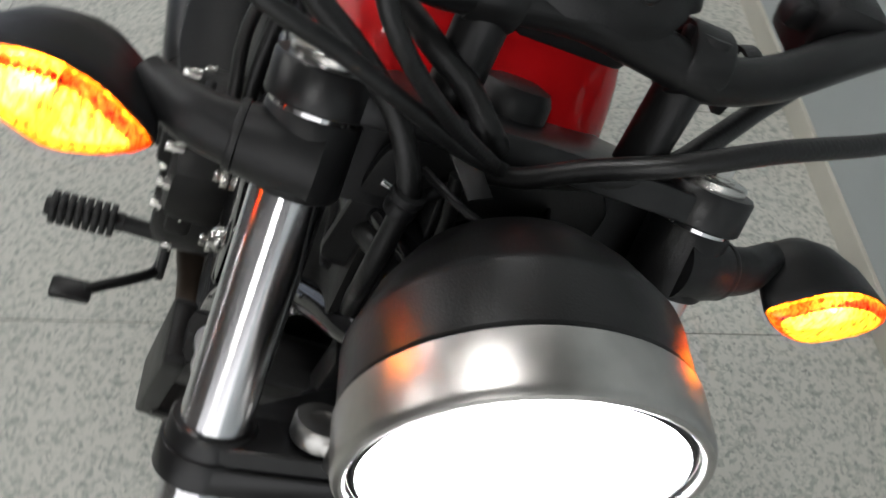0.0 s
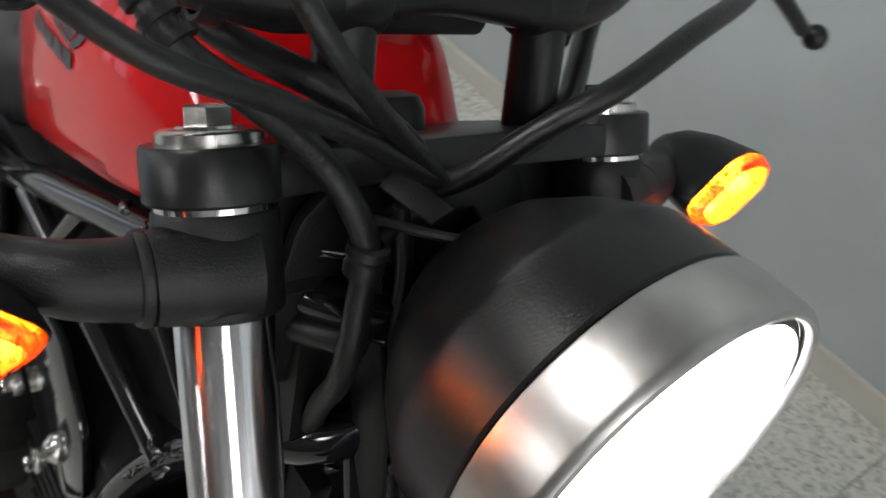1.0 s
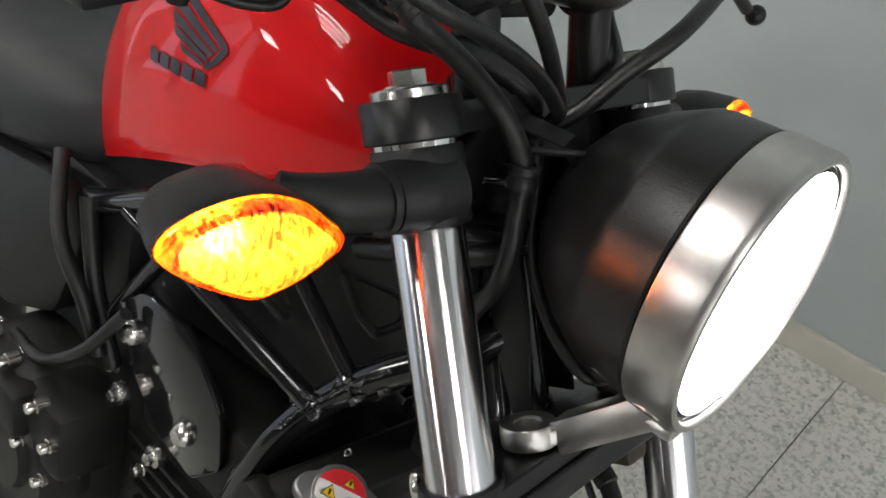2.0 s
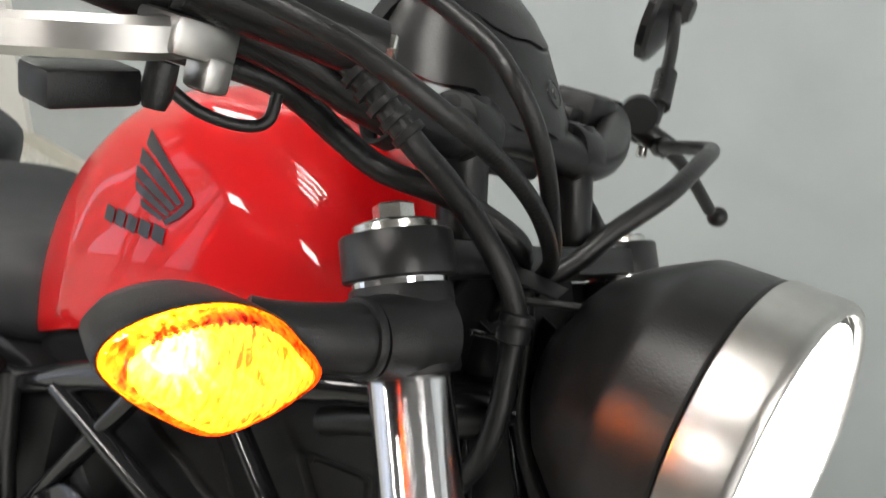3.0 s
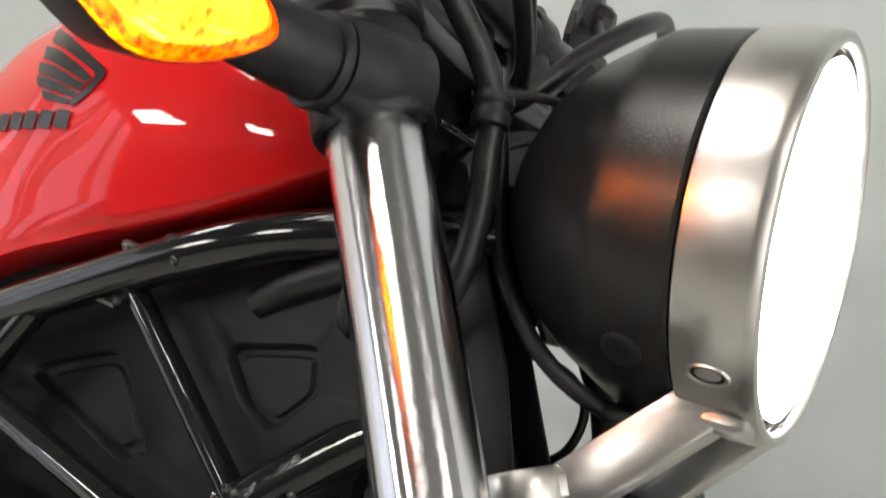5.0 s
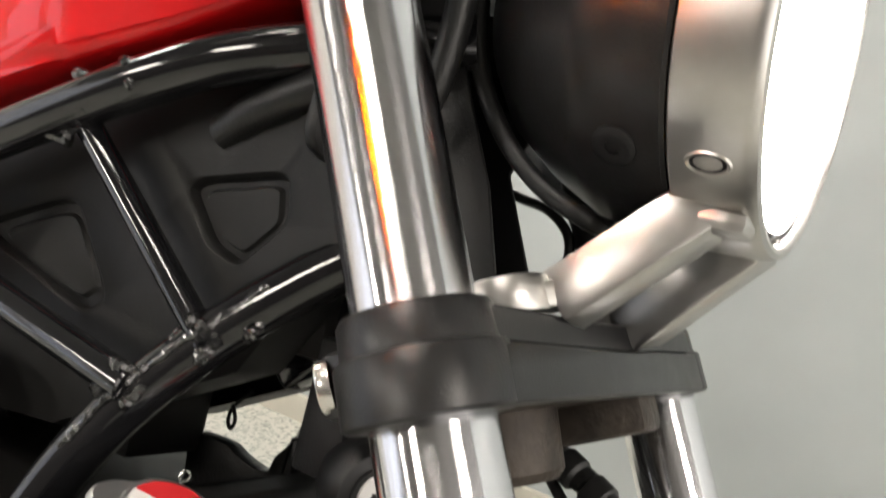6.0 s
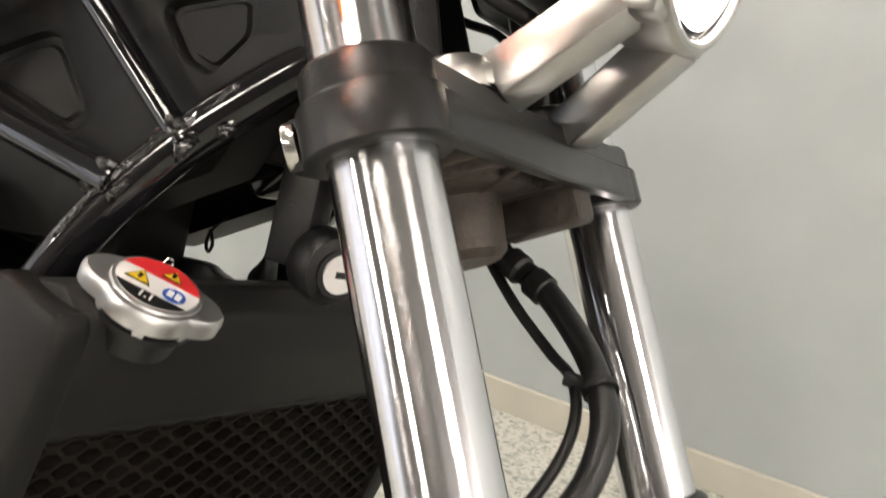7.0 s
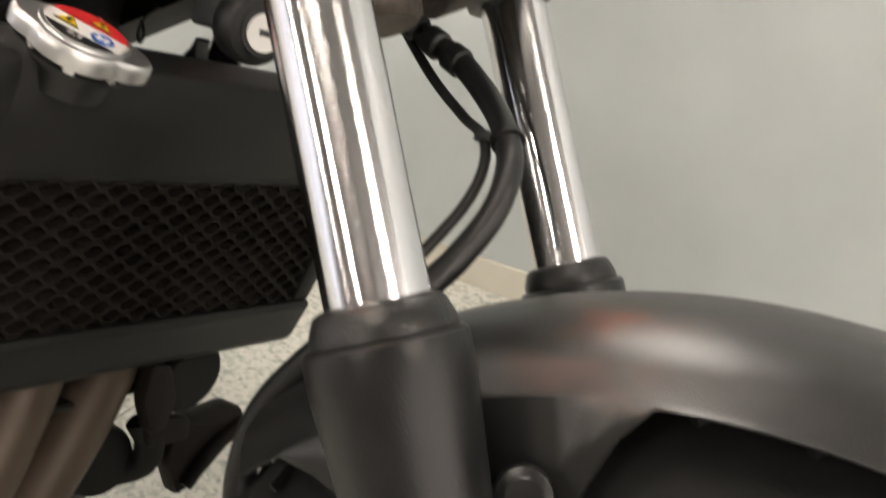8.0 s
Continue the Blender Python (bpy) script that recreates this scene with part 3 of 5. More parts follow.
def signal(side):
    s = -side
    out = [(p.x, p.y) for p in closed([(-0.2745, 0.1530), (-0.2700, 0.1630), (-0.252, 0.1710), (-0.230, 0.1740), (-0.209, 0.1690), (-0.194, 0.1590), (-0.1805, 0.1465), (-0.192, 0.1355), (-0.208, 0.1275), (-0.227, 0.1235), (-0.247, 0.1315), (-0.265, 0.1425)])]
    cy, cz = -0.229, 0.149

    def ring(k, x, dy=0.0, dz=0.0, ky=None):
        ky = k if ky is None else ky
        return [(x, s * (cy + dy + (y - cy) * ky), cz + dz + (z - cz) * k) for y, z in out]

    turn = Matrix.Translation((-0.0600, s * -0.1890 + 0.0015, -0.002)) @ pose(0, 0, 0, 0, 0, 7 * side) @ Matrix.Diagonal((1, 0.955, 1, 1)) @ Matrix.Translation((0.0575, s * 0.1805, 0))
    shell = [ring(0.15, -0.116), ring(0.4, -0.113, 0.004), ring(0.72, -0.103, 0.002), ring(0.92, -0.087), ring(1.03, -0.068), ring(1.06, -0.0605), ring(1.05, -0.0585), ring(1.01, -0.0590), ring(0.98, -0.066), ring(0.96, -0.075)]
    base = part("turn_signal", loft(shell, ends=(True, False)), PLASTIC, bike, "black turn signal housing, lit", smooth=60, m=turn)
    bowl = [ring(0.985, -0.0615), ring(0.94, -0.070), ring(0.80, -0.080), ring(0.55, -0.087), ring(0.25, -0.090)]
    for k, r in enumerate(bowl[1:-1]):
        for i in range(len(r)):
            x, y, z = r[i]
            r[i] = (x + (0.0022 if (i + k) % 3 else -0.0015), y, z)
    part("reflector", loft(bowl, ends=(False, True)), MIRROR_BOWL, base, m=turn, smooth=15)
    bulb = bmesh.new()
    bmesh.ops.create_uvsphere(bulb, u_segments=16, v_segments=10, radius=0.0105, matrix=Matrix.Translation((-0.074, s * -0.240, 0.152)) @ Matrix.Diagonal((1.3, 1.0, 1.0, 1)))
    part("bulb", bulb, BULB, base, "lit bulb", m=turn)
    part("lens", loft([ring(0.985, -0.0575), ring(0.955, -0.0540), ring(0.88, -0.0512), ring(0.7, -0.0478), ring(0.4, -0.0458), ring(0.1, -0.0450)], ends=(False, True)), AMBER, base, "glowing amber lens", smooth=60, m=turn)
    part("lens_edge", loft([ring(1.03, -0.0600), ring(1.03, -0.0580), ring(1.005, -0.0555), ring(0.945, -0.0525), ring(0.87, -0.0505), ring(0.84, -0.0525)], closed=False), AMBER_EDGE, base, smooth=60, m=turn)
    # ribs along the upper edge
    for k in range(14):
        i = 8 + k
        y, z = out[i % len(out)]
        y, z = cy + (y - cy) * 0.90, cz + (z - cz) * 0.85
        part("lens_rib", lathe([(0.0, 0.0026), (0.0010, 0.0022), (0.0013, 0.0), (0.0013, -0.003)], (-0.0525, s * y, z), (1, 0, 0), 8), AMBER_RIB, base, m=turn)
    stalk = [(-0.0735, s * -0.126, 0.150), (-0.077, s * -0.150, 0.149), (-0.083, s * -0.172, 0.149), (-0.093, s * -0.188, 0.150), (-0.100, s * -0.198, 0.152)]
    part("stem", hose(stalk, 0.016, seg=28, radii=[0.0175, 0.0165, 0.0150, 0.0120, 0.010]), PLASTIC, base)
    part("stem_ring", lathe([(0.0160, -0.001), (0.0185, -0.001), (0.0192, 0.0005), (0.0192, 0.003), (0.0178, 0.004)], stalk[1], Vector(stalk[0]) - Vector(stalk[1]), 32), PLASTIC, base)
    flange = hose([(-0.070, s * -0.108, 0.152), (-0.0725, s * -0.128, 0.151), (-0.0752, s * -0.146, 0.1495)], 0.02, seg=28, radii=[0.0225, 0.0215, 0.0185])
    part("stalk_mount", flange, PLASTIC, base)
    return base


signal(1)
signal(-1)

# ---- fuel tank
TANK_X = [-0.100, -0.107, -0.129, -0.158, -0.187, -0.255, -0.340, -0.425, -0.484, -0.524, -0.545]
TANK_W = [0.032, 0.046, 0.067, 0.081, 0.090, 0.1005, 0.1020, 0.094, 0.080, 0.060, 0.035]
TANK_T = [0.150, 0.152, 0.157, 0.166, 0.210, 0.233, 0.2295, 0.2035, 0.156, 0.0785, 0.016]
TANK_B = [0.141, 0.139, 0.127, 0.107, 0.090, 0.065, 0.037, 0.002, -0.027, -0.043, -0.042]


TANK_S = np.linspace(-TANK_X[0], -TANK_X[-1], 211)
BLUR = np.exp(-0.5 * (np.arange(-18, 19) / 6.5) ** 2)
TANK_FINE = [np.convolve(np.pad(np.interp(TANK_S, [-v for v in TANK_X], c), 18, mode="reflect", reflect_type="odd"), BLUR / BLUR.sum(), mode="valid") for c in (TANK_W, TANK_T, TANK_B)]


def tank_at(x):
    return [float(np.interp(-x, TANK_S, c)) for c in TANK_FINE]


def tank_half(x):
    w, zt, zb = tank_at(x)
    h = zt - zb
    zm = zb + 0.40 * h
    half = [(w * 0.55, zb + 0.004), (w * 0.86, zb + 0.001), (w * 0.905, zb + 0.002), (w * 0.922, zb + 0.008), (w * 0.930, zb + 0.05 * h), (w * 0.942, zb + 0.13 * h), (w * 0.954, zb + 0.175 * h), (w * 0.974, zb + 0.215 * h), (w * 0.988, zb + 0.27 * h)]
    for k in range(13):
        a = math.pi / 2 * k / 12
        half.append((w * math.cos(a) ** 0.72 if k < 12 else 0.0, zm + (zt - zm) * math.sin(a) ** 0.88))
    for _ in range(3):
        half[5:14] = [((a[0] + 2 * b[0] + c[0]) / 4, (a[1] + 2 * b[1] + c[1]) / 4) for a, b, c in zip(half[4:13], half[5:14], half[6:15])]
    return half


def tank_y(x, z):
    """Half width of the tank at a place on its flank."""
    half = tank_half(x)
    return float(np.interp(z, [p[1] for p in half[4:]], [p[0] for p in half[4:]]))


xs = [TANK_X[0] + (TANK_X[-1] - TANK_X[0]) * k / 90 for k in range(91)]
raw = [tank_half(x) for x in xs]
soft_half = []
for k in range(len(raw)):
    near = [raw[min(max(k + j, 0), len(raw) - 1)] for j in (-2, -1, 0, 1, 2)] if 2 < k < len(raw) - 3 else [raw[k]]
    soft_half.append([(sum(q[i][0] for q in near) / len(near), sum(q[i][1] for q in near) / len(near)) for i in range(len(raw[0]))])
rings = [[(x, -y, z) for y, z in half] + [(x, y, z) for y, z in reversed(half[:-1])] for x, half in zip(xs, soft_half)]
tank = part("fuel_tank", loft(rings), RED, bike, "glossy red fuel tank with black emblem", smooth=60)


def on_tank(pts, s, lift=0.0012):
    """A thin decal on the tank's flank from a strip of (x, z) pairs: left and right borders in turn."""
    bm = bmesh.new()
    n = 6
    rows = []
    for (a, b), (c, d) in zip(pts, pts[1:]):
        for k in range(n if (c, d) != pts[-1] else n + 1):
            t = k / n
            p, q = Vector(a).lerp(Vector(c), t), Vector(b).lerp(Vector(d), t)
            row = []
            for j in range(5):
                v = p.lerp(q, j / 4)
                row.append(bm.verts.new((v.x, s * (tank_y(v.x, v.y) + lift), v.y)))
            rows.append(row)
    for r1, r2 in zip(rows, rows[1:]):
        for j in range(4):
            bm.faces.new((r1[j], r1[j + 1], r2[j + 1], r2[j]))
    return bm


for s in (-1, 1):
    # a fan of straight strips, each cut square at the tip; the outer one turns back at its foot; a row of plain bars below
    fan = (
        [((-0.3662, 0.1800), (-0.3604, 0.1690)), ((-0.3366, 0.1718), (-0.3393, 0.1650)), ((-0.3042, 0.1604), (-0.3086, 0.1554)), ((-0.2915, 0.1556), (-0.2966, 0.1512)),
         ((-0.2845, 0.1524), (-0.2920, 0.1490)), ((-0.2830, 0.1476), (-0.2916, 0.1462)), ((-0.2915, 0.1372), (-0.2965, 0.1396)), ((-0.3040, 0.1282), (-0.3075, 0.1302))],
        [((-0.3640, 0.1662), (-0.3571, 0.1568)), ((-0.3402, 0.1626), (-0.3447, 0.1552)), ((-0.3097, 0.1533), (-0.3136, 0.1478)), ((-0.2935, 0.1468), (-0.2975, 0.1434))],
        [((-0.3592, 0.1547), (-0.3540, 0.1472)), ((-0.3360, 0.1516), (-0.3395, 0.1452)), ((-0.2978, 0.1422), (-0.3018, 0.1382))],
        [((-0.3530, 0.1455), (-0.3472, 0.1390)), ((-0.3281, 0.1422), (-0.3311, 0.1368)), ((-0.3018, 0.1368), (-0.3050, 0.1338))],
        [((-0.3400, 0.1362), (-0.3340, 0.1310)), ((-0.3068, 0.1322), (-0.3100, 0.1294))])
    for strip in fan:
        part("emblem_strip", on_tank(strip, s), DECAL, tank)
    for k in range(5):
        xa = -0.3805 + 0.0162 * k
        za = 0.1137 + 0.0017 * k
        part("emblem_bar", on_tank([((xa, za + 0.0055), (xa, za - 0.0055)), ((xa + 0.0132, za + 0.0055), (xa + 0.0132, za - 0.0055))], s), DECAL, tank)

part("steering_cover", plate(rounded([(-0.078, 0.045), (-0.072, 0.150), (-0.050, 0.178), (0.050, 0.178), (0.072, 0.150), (0.078, 0.045)], 0.15), 0.008, Matrix.Translation((-0.100, 0, 0)) @ pose(0, 0, 0, 90, 0, 90), 0.003), PLASTIC, bike, "black plastic cover behind the steering head")

# ---- frame
def weld(p, r, n, parent):
    """A lumpy bead round a joint."""
    rnd = random.Random(int(1e4 * (p[0] + 2 * p[2])))
    rings = []
    for k in range(3 * n):
        a = 2 * math.pi * k / (3 * n)
        c = Vector(p) + Vector((r * math.cos(a) * 1.1, 0.3 * r * math.sin(3 * a), r * math.sin(a) * 0.8))
        w = (0.0021, 0.0031, 0.0029)[k % 3] + 0.0009 * rnd.random()
        d = Vector((math.cos(a), 0, math.sin(a)))
        rings.append([c + (d * math.cos(b) + Vector((0, 1, 0)) * math.sin(b)) * w for b in [math.pi / 4 * q for q in range(8)]])
    part("weld_bead", loft(rings + rings[:1], ends=(False, False)), WELD, parent, smooth=25)


def frame_side(s):
    top = part("top_rail", hose([(-0.055, s * 0.030, 0.112), (-0.10, s * 0.052, 0.100), (-0.15, s * 0.072, 0.084), (-0.19, s * 0.080, 0.068), (-0.25, s * 0.084, 0.043), (-0.36, s * 0.088, -0.006), (-0.50, s * 0.088, -0.07), (-0.72, s * 0.088, -0.10)], 0.0125, seg=20), GLOSS, bike, "gloss black frame rail")
    low = part("lower_rail", hose(([(-0.052, s * 0.024, 0.040)] if s < 0 else []) + [(-0.07, s * 0.042, 0.017), (-0.10, s * 0.054, -0.010), (-0.13, s * 0.066, -0.041), (-0.157, s * 0.078, -0.077), (-0.175, s * 0.088, -0.111), (-0.190, s * 0.095, -0.150), (-0.21, s * 0.097, -0.21), (-0.23, s * 0.097, -0.36), (-0.25, s * 0.097, -0.46)], 0.0125, seg=20), GLOSS, bike, "gloss black frame rail")
    part("strut", rod((-0.241, s * 0.078, 0.042), (-0.126, s * 0.072, -0.045), 0.0068), GLOSS, bike)
    part("strut", rod((-0.40, s * 0.094, -0.033), (-0.153, s * 0.085, -0.071), 0.0088), GLOSS, bike)
    part("strut", rod((-0.30, s * 0.086, 0.02), (-0.42, s * 0.098, -0.16), 0.008), GLOSS, bike)
    weld((-0.246, s * 0.084, 0.036), 0.009, 16, top)
    weld((-0.131, s * 0.076, -0.043), 0.010, 18, low)
    weld((-0.158, s * 0.087, -0.071), 0.011, 18, low)
    weld((-0.235, s * 0.086, 0.052), 0.012, 14, top)
    weld((-0.203, s * 0.088, 0.064), 0.008, 14, top)
    rnd = random.Random(5)
    for run, rail in ((((-0.105, 0.0665, -0.012), (-0.130, 0.0780, -0.040), (-0.155, 0.0895, -0.072), (-0.172, 0.0985, -0.103)), low),):
        path = smooth_path([(x, s * y, z) for x, y, z in run], 14)
        part("weld_seam", hose([Vector(p) + Vector((rnd.uniform(-1, 1), 0, rnd.uniform(-1, 1))) * 0.0008 for p in path], 0.002, seg=8, steps=1, radii=[0.0011 + 0.0016 * rnd.random() for _ in path]), WELD, rail, smooth=25)
    weld((-0.115, s * 0.066, -0.030), 0.008, 14, low)


frame_side(-1)
frame_side(1)


# ---- air box panels with sunken triangles
def sunken(outer, holes, y, depth, s):
    bm = bmesh.new()
    def loop(pts, yy):
        vs = [bm.verts.new((x, s * yy, z)) for x, z in pts]
        return vs, [bm.edges.new((vs[k], vs[(k + 1) % len(vs)])) for k in range(len(vs))]
    rim, edges = loop(outer, y)
    back, _ = loop([(x, z) for x, z in outer], y - 0.03)
    for k in range(len(rim)):
        j = (k + 1) % len(rim)
        bm.faces.new((rim[k], rim[j], back[j], back[k]))
    for pts in holes:
        cx, cz = sum(p[0] for p in pts) / len(pts), sum(p[1] for p in pts) / len(pts)
        a, ea = loop(pts, y)
        edges += ea
        b, _ = loop([(cx + (x - cx) * 0.92, cz + (z - cz) * 0.92) for x, z in pts], y - 0.0015)
        c, _ = loop([(cx + (x - cx) * 0.86, cz + (z - cz) * 0.86) for x, z in pts], y - depth)
        d, _ = loop([(cx + (x - cx) * 0.72, cz + (z - cz) * 0.72) for x, z in pts], y - depth)
        e, _ = loop([(cx + (x - cx) * 0.66, cz + (z - cz) * 0.66) for x, z in pts], y - depth + 0.002)
        for u, v in ((a, b), (b, c), (c, d), (d, e)):
            for k in range(len(u)):
                j = (k + 1) % len(u)
                bm.faces.new((u[k], u[j], v[j], v[k]))
        bm.faces.new(e)
    bmesh.ops.triangle_fill(bm, use_beauty=True, edges=edges)
    return bm


for s in (-1, 1):
    part("air_box_panel", sunken([(-0.50, -0.15), (-0.50, 0.0), (-0.24, 0.06), (-0.09, 0.10), (-0.075, 0.02), (-0.12, -0.055), (-0.235, -0.115)], [rounded([(-0.355, -0.030), (-0.262, 0.006), (-0.214, -0.045), (-0.232, -0.058)]), rounded([(-0.186, 0.024), (-0.116, 0.040), (-0.110, 0.016), (-0.135, -0.010), (-0.158, -0.004)])], 0.058, 0.006, s), COVER, bike, "dark grey plastic air box panel", smooth=35)
part("air_box", box(-0.48, -0.21, -0.028, 0.028, -0.13, 0.07, 0.005), COVER, bike)
part("air_box", box(-0.22, -0.10, -0.028, 0.028, -0.045, 0.08, 0.005), COVER, bike)
part("drip_wire", hose([(-0.185, 0.03, -0.085), (-0.196, 0.03, -0.097), (-0.200, 0.032, -0.106), (-0.195, 0.03, -0.110), (-0.191, 0.028, -0.104), (-0.196, 0.029, -0.096)], 0.0012, seg=8), PLASTIC, bike)
for s in (-1, 1):
    part("intake_pipe", hose([(-0.06, s * 0.045, 0.10), (-0.10, s * 0.058, 0.082), (-0.14, s * 0.060, 0.064), (-0.165, s * 0.056, 0.050)], 0.009), RUBBER, bike)

# ---- radiator, raked like the down tubes and turned a little against the fork
RAKED = Matrix.Translation((-0.108, -0.12, -0.15)) @ Matrix(((1, 0.12, 0.30, 0), (0, 1, 0, 0), (0, 0.035, 1.155, 0), (0, 0, 0, 1))) @ Matrix.Translation((0.108, 0.12, 0.15))
rad = part("radiator", plate(rounded([(-0.108, -0.150), (-0.112, -0.128), (-0.130, -0.118), (-0.160, -0.122), (-0.165, -0.185), (-0.110, -0.185)], 0.18), 0.268, pose(0, 0.140, 0, 90, 0, 0), 0.004), COVER, bike, "dark grey radiator shroud with silver cap", m=RAKED)
part("side_tank", plate(rounded([(-0.106, -0.128), (-0.165, -0.118), (-0.170, -0.300), (-0.108, -0.300)], 0.12), 0.018, pose(0, -0.122, 0, 90, 0, 0), 0.004), COVER, rad, m=RAKED)
part("side_tank", plate(rounded([(-0.106, -0.178), (-0.165, -0.170), (-0.170, -0.270), (-0.108, -0.270)], 0.12), 0.018, pose(0, 0.160, 0, 90, 0, 0), 0.004), COVER, rad, m=RAKED)
part("bottom_bar", plate(rounded([(-0.104, -0.264), (-0.165, -0.262), (-0.165, -0.295), (-0.108, -0.297)], 0.15), 0.288, pose(0, 0.160, 0, 90, 0, 0), 0.003), COVER, rad, m=RAKED)
part("core", box(-0.160, -0.130, -0.124, 0.145, -0.29, -0.15), PLASTIC, rad, m=RAKED)
# expanded metal guard: zigzag ribbons that touch at their bends
bm = bmesh.new()
cols, rows = 27, 15
y0, y1, z0, z1 = -0.123, 0.143, -0.266, -0.183
cw, rh = (y1 - y0) / cols, (z1 - z0) / rows
for r in range(rows + 1):
    line = []
    for c in range(2 * cols + 1):
        up = (c % 4) in (1, 2) if r % 2 == 0 else (c % 4) in (0, 3)
        y = y0 + c * cw / 2
        z = z0 + r * rh + (rh * 0.36 if up else -rh * 0.36)
        ring = [bm.verts.new((x, y, min(max(z + dz, z0 - 0.002), z1 + 0.002))) for x, dz in ((-0.1105, -0.0011), (-0.1105, 0.0011), (-0.1185, 0.0036), (-0.1185, 0.0014))]
        line.append(ring)
    for a, b in zip(line, line[1:]):
        for k in range(4):
            bm.faces.new((a[k], a[(k + 1) % 4], b[(k + 1) % 4], b[k]))
tagged(part("guard_mesh", bm, GUARD, rad, "black expanded metal radiator guard", smooth=20, m=RAKED), kind="stuff")

# cap: neck, lobed body and a sticker on top
cap_z = Vector((0.397, -0.086, 0.914)).normalized()
cap_x = (Vector((0.68, 0.70, -0.22)) - cap_z * Vector((0.68, 0.70, -0.22)).dot(cap_z)).normalized()
CAP = Matrix.Translation((-0.0995, -0.0965, -0.1095)) @ Matrix((cap_x, cap_z.cross(cap_x), cap_z)).transposed().to_4x4() @ Matrix.Diagonal((1.13, 1.13, 1.2, 1))
CAP_UP = CAP @ pose(0, 0, 0, 0, 0, -3)
part("filler_neck", lathe([(0.0165, -0.024), (0.0180, -0.0135), (0.0210, -0.0125), (0.0210, -0.0105), (0.0190, -0.010), (0.0190, -0.006), (0, -0.006)], seg=32), RUBBER, rad, m=CAP)
outline = []
for k in range(96):
    a = 2 * math.pi * k / 96
    lobe = max(0.0, math.cos(a)) ** 10 + max(0.0, -math.cos(a)) ** 10
    notch = max(0.0, math.cos(a - 0.62)) ** 60 + max(0.0, math.cos(a + 0.62)) ** 60 + max(0.0, math.cos(a - math.pi - 0.62)) ** 60 + max(0.0, math.cos(a - math.pi + 0.62)) ** 60
    rr = 0.0218 + 0.0078 * lobe - 0.0014 * notch
    outline.append((rr * math.cos(a), rr * math.sin(a)))
rings = []
for k, z in ((0.93, -0.0088), (0.985, -0.0080), (1.0, -0.0036), (0.99, -0.0012), (0.95, 0.0), (0.80, 0.0002)):
    rings.append([(x * k, y * k, z) for x, y in outline])
rings.append([(0.0190 * math.cos(2 * math.pi * k / 96), 0.0190 * math.sin(2 * math.pi * k / 96), 0.0004) for k in range(96)])
rings.append([(0.0186 * math.cos(2 * math.pi * k / 96), 0.0186 * math.sin(2 * math.pi * k / 96), 0.0014) for k in range(96)])
rings.append([(0.0178 * math.cos(2 * math.pi * k / 96), 0.0178 * math.sin(2 * math.pi * k / 96), 0.0016) for k in range(96)])
cap = part("radiator_cap", loft(rings), PRESSED, rad, "silver lobed radiator cap with warning sticker", m=CAP_UP)

part("radiator_stay", plate(rounded([(-0.221, -0.119), (-0.198, -0.117), (-0.189, -0.117), (-0.182, -0.12), (-0.172, -0.122), (-0.164, -0.123), (-0.156, -0.121), (-0.154, -0.112), (-0.148, -0.105), (-0.143, -0.096), (-0.135, -0.15), (-0.215, -0.16)], 0.25), 0.012, pose(0, 0.036, 0, 90, 0, 0), 0.002), RUBBER, rad)
for a in (100, 160, 215, 275, 330, 35):
    tab = CAP_UP @ pose(0, 0, 0, 0, 0, a) @ Matrix.Translation((0.0196, 0, -0.0088))
    part("crimp_tab", box(-0.0012, 0.0012, -0.0024, 0.0024, -0.0022, 0.0020, 0.0008), PRESSED, cap, m=tab)


def disc_piece(lo, hi, r, z, thick=0.0003):
    """The band of a disc between two parallel chords."""
    pts = []
    n = 24
    a0, a1 = math.asin(max(-1, lo / r)), math.asin(min(1, hi / r))
    for k in range(n + 1):
        a = a0 + (a1 - a0) * k / n
        pts.append((r * math.cos(a), r * math.sin(a)))
    for k in range(n + 1):
        a = math.pi - a1 + (a1 - a0) * k / n
        pts.append((r * math.cos(a), r * math.sin(a)))
    return plate(pts, thick, Matrix.Translation((0, 0, z)))


STICK = CAP @ pose(0, 0, 0, 0, 0, -9)
part("sticker", disc_piece(-0.0171, 0.0171, 0.0171, 0.0014), S_WHITE, cap, "white round sticker", m=STICK)
part("red_field", disc_piece(0.0048, 0.0170, 0.0170, 0.0018), S_RED, cap, m=STICK)
part("black_field", disc_piece(-0.0170, -0.0090, 0.0170, 0.0018), S_BLACK, cap, m=STICK)


def triangle(cx, cy, r):
    return [(cx + r * math.cos(radians(90 + 120 * k)), cy + r * math.sin(radians(90 + 120 * k))) for k in range(3)]


for cx, cy, r in ((-0.0075, -0.0022, 0.0062), (0.0032, 0.0092, 0.0050)):
    part("warning_triangle", plate(triangle(cx, cy, r), 0.0003, Matrix.Translation((0, 0, 0.0021))), S_BLACK, cap, m=STICK)
    part("warning_triangle", plate(triangle(cx, cy, r * 0.82), 0.0003, Matrix.Translation((0, 0, 0.0024))), S_YELLOW, cap, m=STICK)
    part("warning_mark", plate([(cx - 0.0007, cy - 0.0014), (cx + 0.0007, cy - 0.0014), (cx + 0.0009, cy + 0.0022), (cx - 0.0009, cy + 0.0022)], 0.0003, Matrix.Translation((0, 0, 0.0027))), S_BLACK, cap, m=STICK)
blue = lathe([(0, 0.0021), (0.0048, 0.0021), (0.0048, 0.0024), (0, 0.0024)], seg=32)
